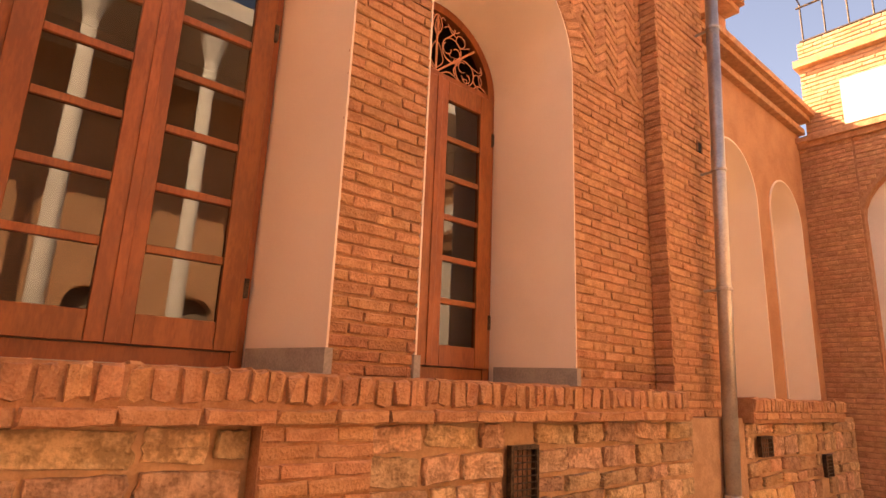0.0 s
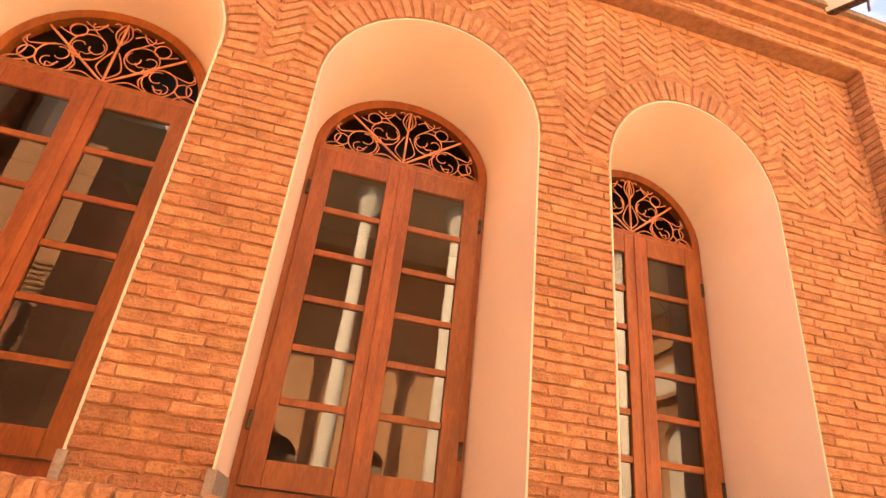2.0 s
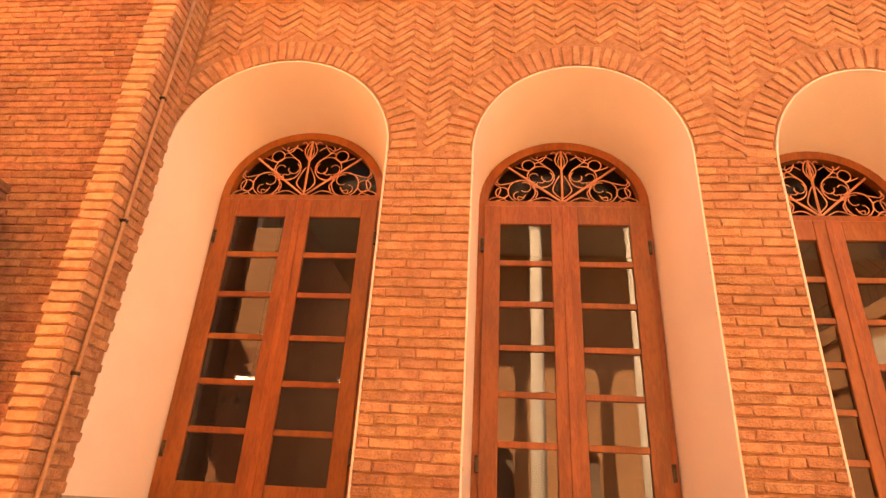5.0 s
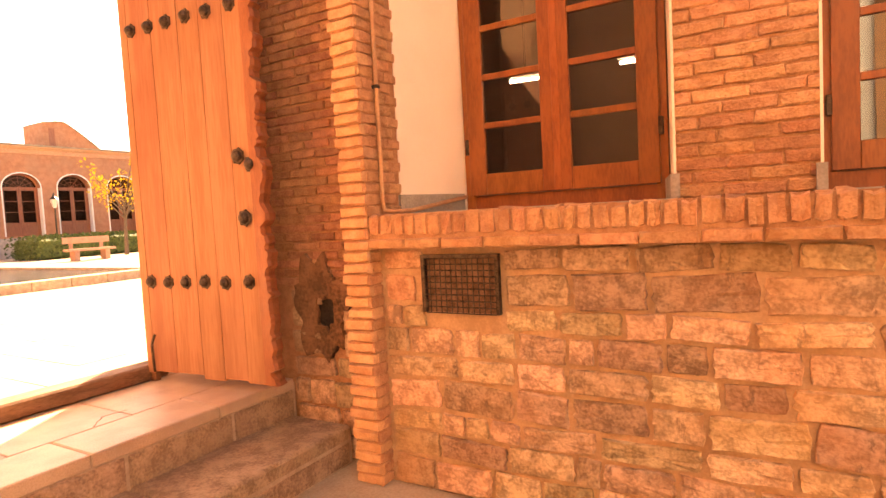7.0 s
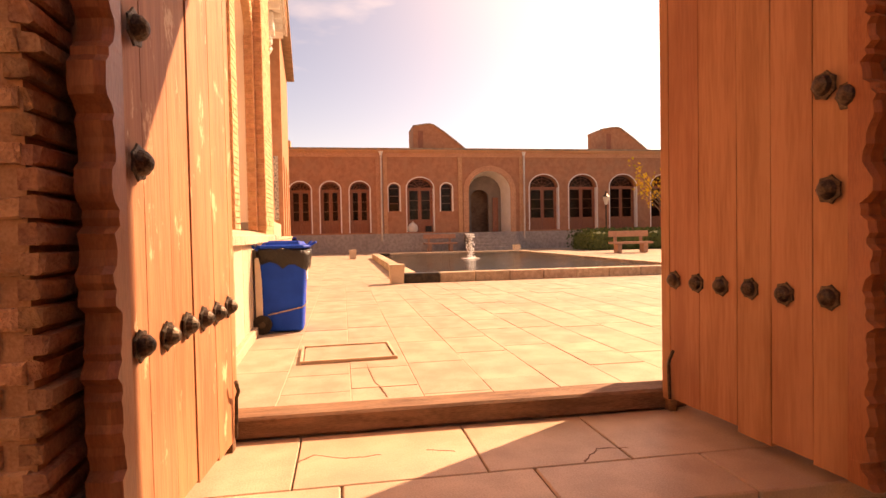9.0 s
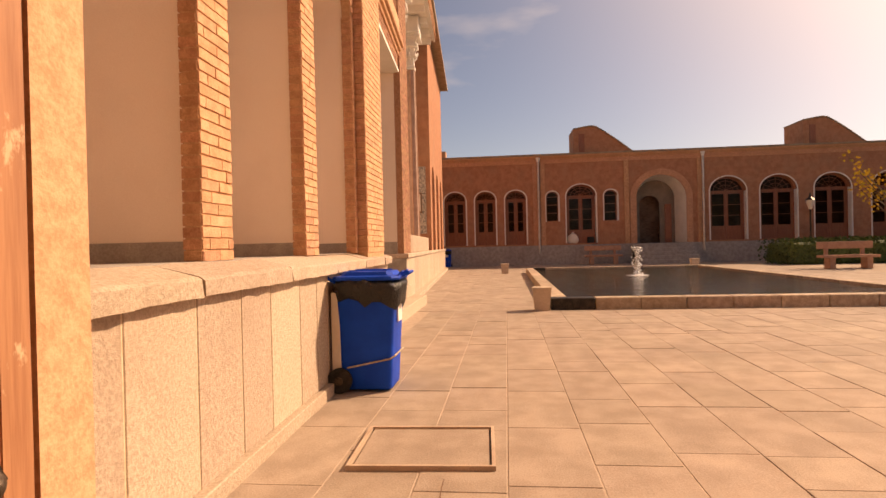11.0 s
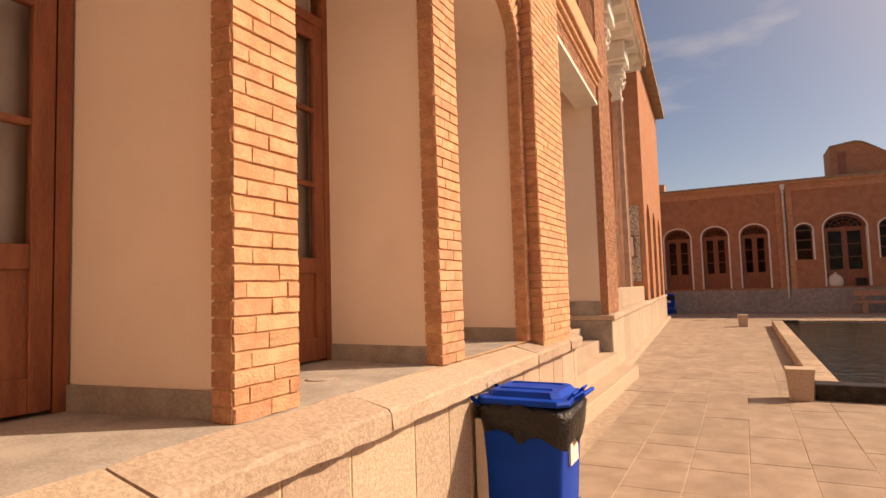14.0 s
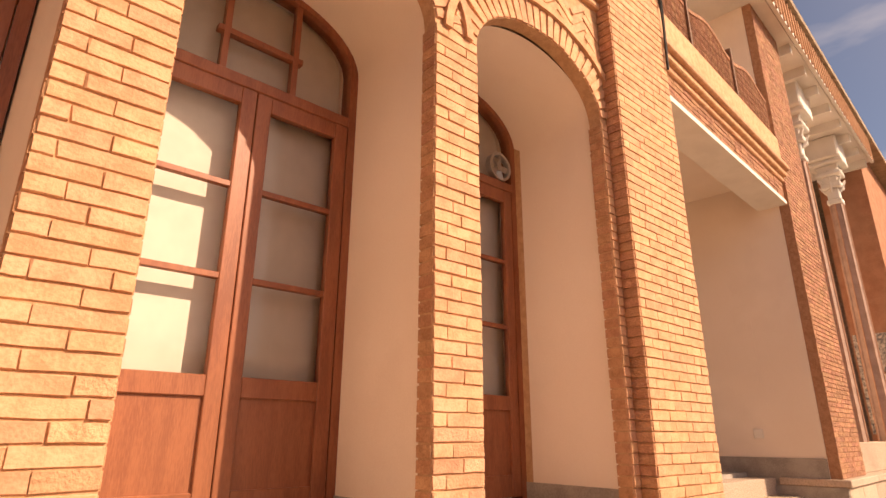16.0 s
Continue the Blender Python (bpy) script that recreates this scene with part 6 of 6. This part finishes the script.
# rubble base
def rubble(u0, u1, v0, v1, y, holes=()):
    out, v, r = [], v1, 0
    while v > v0 + 0.05:
        h = min(rnd.uniform(0.09, 0.205), v - v0)
        if v - h - v0 < 0.07:
            h = v - v0
        u = u0 + 0.005
        while u < u1 - 0.03:
            w = min(rnd.choice((0.15, 0.22, 0.28, 0.33, 0.38, 0.48)) * rnd.uniform(0.85, 1.15), u1 - u)
            if u1 - u - w < 0.09:
                w = u1 - u
            for a, b, c, d in holes:
                if u < b and u + w > a and v > c and v - h < d:
                    if u < a - 0.08:
                        w = a - u
                    elif u >= b - 0.01:
                        continue
                    else:
                        w = -(max(b, u + 0.01) - u)
            if w > 0:
                out.append((u + w / 2, v - h / 2, w - 0.020, (h - 0.012) * rnd.uniform(0.84, 1.02), y + rnd.uniform(-0.030, -0.008), rnd.uniform(-4.5, 4.5), 0))
            u += abs(w)
        v -= h
    return out


pcs = rubble(-0.71, 2.61, LOW, 0.925, B, [(-0.41, 0.085, 0.53, 0.90)])
pcs += rubble(3.13, PIL0, LOW, 0.925, B, [(4.0, 4.24, 0.40, 0.82)])
pcs += rubble(PIL1, 9.9, LOW, 0.90, B, [(7.14, 7.4, 0.60, 0.79), (8.7, 8.9, 0.34, 0.58)])
lay(base, "stone", pcs, M_STONE, kind="s", depth=0.085, near=lambda u, v: u < 5.7, stuff_name="stonework", stuff_label="joined rubble stones of the base")
lay(stub, "brick", courses(2.62, 3.12, LOW, 0.925, 3.52, (), 0.245, 0.066), M_BRICK)

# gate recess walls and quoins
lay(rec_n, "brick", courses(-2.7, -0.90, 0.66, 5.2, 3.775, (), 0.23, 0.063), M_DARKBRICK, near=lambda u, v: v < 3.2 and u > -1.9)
lay(rec_n, "stone", rubble(-1.66, -0.90, LOW, 0.655, 3.775, [(-1.36, -1.18, 0.30, 0.52)]), M_STONE, kind="s", depth=0.05)
hole = thing("wall_hole", "dark broken hole in sooty mud beside the gate", "hole")
outer, inner = [], []
for k in range(45):
    a = -2 * math.pi * (k % 44) / 44
    q = 1 + 0.45 * noise.noise((math.cos(a) * 1.9, math.sin(a) * 1.9, 2.0)) + 0.25 * noise.noise((math.cos(a) * 5, math.sin(a) * 5, 4.0))
    outer.append((-1.36 + 0.24 * q * math.cos(a), 0.52 + 0.33 * q * math.sin(a)))
    q = 1 + 0.5 * noise.noise((math.cos(a) * 1.9, math.sin(a) * 1.9, 7.0))
    inner.append((-1.325 + 0.075 * q * math.cos(a), 0.49 + 0.12 * q * math.sin(a)))
part("mud_patch", band(bmesh.new(), outer, inner, 3.752, 3.80), M_SOOT, hole, "soot-blackened mud plaster")
# thin black slab for the darkness inside; the wall behind is whole
part("hollow_shade", boxed(-1.46, -1.20, 3.782, 3.788, 0.30, 0.68), M_RUBBER, hole)
pcs = []
for k, z in enumerate(np.arange(LOW + 0.035, 5.2, 0.0685)):
    d = rnd.uniform(-0.006, 0.006)
    pcs.append((-0.825 + (0.006 if k % 2 else -0.006) + d, z, 0.19, 0.058, 3.492 + d, rnd.uniform(-1.5, 1.5), rnd.uniform(-2, 2)))
lay(quoin_n, "brick", pcs, M_BUFF, depth=0.1)
pcs = []
for k, z in enumerate(np.arange(LOW + 0.035, 5.2, 0.0685)):
    ys = (3.60, 3.75) if k % 2 else (3.57, 3.69, 3.82)
    for yy in ys:
        pcs.append((-0.722, z, 0.13, 0.056, yy, 0, 90))
        if yy < 3.75:
            pcs.append((-0.908, z, 0.13, 0.056, yy, 0, -90))
lay(quoin_n, "brick", pcs, M_BRICK, near=lambda u, v: False)
lay(quoin_s, "brick", [(-1.20, z, 0.22, 0.055, 0.785 - 0.12 - 0.235 * q - (0.06 if k % 2 else 0), rnd.uniform(-1, 1), 90) for k, z in enumerate(np.arange(LOW + 0.035, 3.6, 0.066)) for q in range(4)], M_BRICK)
# inner faces by the south leaf: recess shade put into a darker brick colour
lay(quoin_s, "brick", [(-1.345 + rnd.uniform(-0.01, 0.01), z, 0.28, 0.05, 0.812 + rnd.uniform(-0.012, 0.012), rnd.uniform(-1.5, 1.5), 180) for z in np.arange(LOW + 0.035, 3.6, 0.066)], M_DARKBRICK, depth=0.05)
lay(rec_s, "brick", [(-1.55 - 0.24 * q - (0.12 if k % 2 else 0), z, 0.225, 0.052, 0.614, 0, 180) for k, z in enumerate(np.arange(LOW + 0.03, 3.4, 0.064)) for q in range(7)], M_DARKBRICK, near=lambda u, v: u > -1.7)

# end wall of the lower court
lay(wall_e, "brick", courses(0.0, 0.60, LOW, 4.4, -0.012, (), 0.22, 0.06), M_BRICK)
lay(wall_e, "brick", courses(0.62, 12, 2.9, 4.4, -0.012, [o.grown(0.05, 0.05) for o in ea], 0.22, 0.06), M_BRICK, near=lambda u, v: False)
lay(up, "brick", courses(0.1, 12, 4.58, 6.0, 0.04, [], 0.22, 0.06), M_BUFF, near=lambda u, v: u < 2)

# landing and step stones
for y0, y1 in zip((0.64, 1.30, 2.12, 2.78), (1.30, 2.12, 2.78, 3.74)):
    part("slab", boxed(-2.66, -2.05, y0 + 0.004, y1 - 0.004, -0.03, 0.0, bevel=0.004), M_LANDING, landing)
for y0, y1 in zip((0.64, 1.5, 2.32, 3.1), (1.5, 2.32, 3.1, 3.74)):
    part("slab", boxed(-2.045, -1.65, y0 + 0.004, y1 - 0.004, -0.075, 0.0, bevel=0.007), M_LANDING, landing)
for y0, y1 in zip((0.64, 1.2, 1.95, 2.5, 3.2), (1.2, 1.95, 2.5, 3.2, 3.74)):
    part("riser_stone", boxed(-1.70, -1.652, y0 + 0.006, y1 - 0.006, -0.28, -0.08, bevel=0.012), M_RISER, landing)
for y0, y1 in zip((0.86, 1.7, 2.5), (1.7, 2.5, 3.72)):
    part("slab", boxed(-1.68, -1.13, y0 + 0.004, y1 - 0.004, -0.36, -0.26, bevel=0.016), M_RISER, step)
    part("riser_stone", boxed(-1.18, -1.136, y0 + 0.02, y1 - 0.02, LOW, -0.37, bevel=0.012), M_RISER, step)

def crack(parent, points, z):
    bm = bmesh.new()
    rows = []
    for (a, b), (c, d) in zip(points, points[1:]):
        for k in range(6):
            t = k / 6
            x, y = a + (c - a) * t + rnd.uniform(-0.008, 0.008), b + (d - b) * t + rnd.uniform(-0.008, 0.008)
            w = rnd.uniform(0.0015, 0.005)
            rows.append([bm.verts.new(p) for p in ((x - w, y - w, z - 0.004), (x + w, y + w, z - 0.004), (x + w, y + w, z), (x - w, y - w, z))])
    for a, b in zip(rows, rows[1:]):
        for k in range(4):
            bm.faces.new((a[k], a[(k + 1) % 4], b[(k + 1) % 4], b[k]))
    part("crack", bm, M_DARKWOOD, parent, "dark ragged crack")


crack(landing, [(-2.33, 1.31), (-2.41, 1.37), (-2.34, 1.49), (-2.335, 1.60), (-2.35, 1.70)], 0.0015)
crack(landing, [(-2.36, 1.90), (-2.30, 2.04)], 0.0015)
crack(landing, [(-2.05, 2.55), (-2.2, 2.68), (-2.16, 2.85)], 0.0015)
crack(court, [(-4.27, 1.69), (-3.68, 1.73), (-3.49, 1.76), (-3.27, 1.785)], 0.0025)

# courtyard paving: rows along the long front


def pave(x0, x1, y0, y1, objects):
    out_v, out_f = [], []
    y = y0
    while y < y1 - 0.05:
        w = min(0.45, y1 - y)
        x = x1 - rnd.uniform(0.1, 0.9)
        first = x1
        while first > x0 + 0.02:
            a, b = max(x, x0), first
            if b - a > 0.02:
                p0, p1, q0, q1, h = a + 0.003, b - 0.003, y + 0.003, y + w - 0.003, rnd.uniform(-0.003, 0.001)
                if objects:
                    part("slab", boxed(p0, p1, q0, q1, -0.03, h, bevel=0.003), M_PAVE, court)
                else:
                    n = len(out_v)
                    out_v += [(p0, q0, -0.03), (p1, q0, -0.03), (p1, q1, -0.03), (p0, q1, -0.03), (p0, q0, h), (p1, q0, h), (p1, q1, h), (p0, q1, h)]
                    out_f += [tuple(n + i for i in f) for f in ((4, 5, 6, 7), (0, 1, 5, 4), (1, 2, 6, 5), (2, 3, 7, 6), (3, 0, 4, 7))]
            first = x
            x -= rnd.uniform(0.42, 0.95)
        y += w
    if out_v:
        me = bpy.data.meshes.new("paving")
        me.from_pydata(out_v, [], out_f)
        me.materials.append(M_PAVE)
        ob = new("paving", me)
        ob.parent = court
        tagged(ob, "joined paving slabs", kind="stuff")


pave(-11.6, -2.87, 0.66, 7.5, True)
pave(-40, -11.6, -3.0, PY0, False)
pave(-40, PX0, PY0, 14, False)
pave(-24.8, -2.87, PY1, 14, False)
pave(-11.6, -2.87, 7.5, PY1, False)

# arcade bricks
ringed = [o.grown(0.20, 0.18) for o in bays]
pcs = courses(2.70, 7.49, TOP, 3.62, AF, bays, 0.215, 0.0625, 0.008, wobble=0.002)
low = [p for p in pcs if p[1] < TOP + 0.12 + 0.5 * rnd.random()]
lay(arc, "brick", low, M_PINKBRICK, kind="c", near=lambda u, v: 2.9 < u < 6.4, limit=60)
lay(arc, "brick", [p for p in pcs if p not in low], M_BUFF, kind="c", near=lambda u, v: 4.2 < u < 6.4, limit=240)
pcs = []
for o in bays:
    pcs += voussoirs(o, AF - 0.002, 0.19, 0.062, 0.008)
pcs += herringbone(2.72, 7.46, 3.62, 4.58, AF, ringed, 0.22, 0.064, 0.009)
pcs += courses(2.70, 7.49, 4.82, 8.9, AF, (), 0.215, 0.0625, 0.008, wobble=0.002)
lay(arc, "brick", pcs, M_BUFF, kind="c", near=lambda u, v: False)
pcs = []
for o in bays:
    for k, z in enumerate(np.arange(TOP + 0.031, 3.6, 0.0625)):
        pcs.append((o.u0 + 0.004, z, 0.10, 0.0545, AF + 0.06, 0, 90))
        pcs.append((o.u1 - 0.004, z, 0.10, 0.0545, AF + 0.06, 0, -90))
lay(arc, "brick", pcs, M_BRICK, kind="c", near=lambda u, v: False)
lay(pier, "brick", courses(7.50, 8.32, TOP, 8.9, CF, (), 0.215, 0.0625, 0.008, wobble=0.002), M_BUFF, kind="c", near=lambda u, v: v < 4.4)
lay(pier, "brick", [(7.49, z, 0.11, 0.0545, CF + 0.06, 0, -90) for z in np.arange(TOP + 0.03, 8.4, 0.0625)], M_BRICK, kind="c", near=lambda u, v: False)
lay(pier_d, "brick", courses(11.95, 13.3, 1.02, 8.7, BF, (), 0.215, 0.0625, 0.009, wobble=0.002), M_DARKBRICK, kind="c", near=lambda u, v: v < 3.0)
lay(lint, "brick", courses(7.4, 11.93, 4.75, 5.02, BF + 0.035, (), 0.215, 0.0625, 0.009), M_DARKBRICK, kind="c", near=lambda u, v: False)
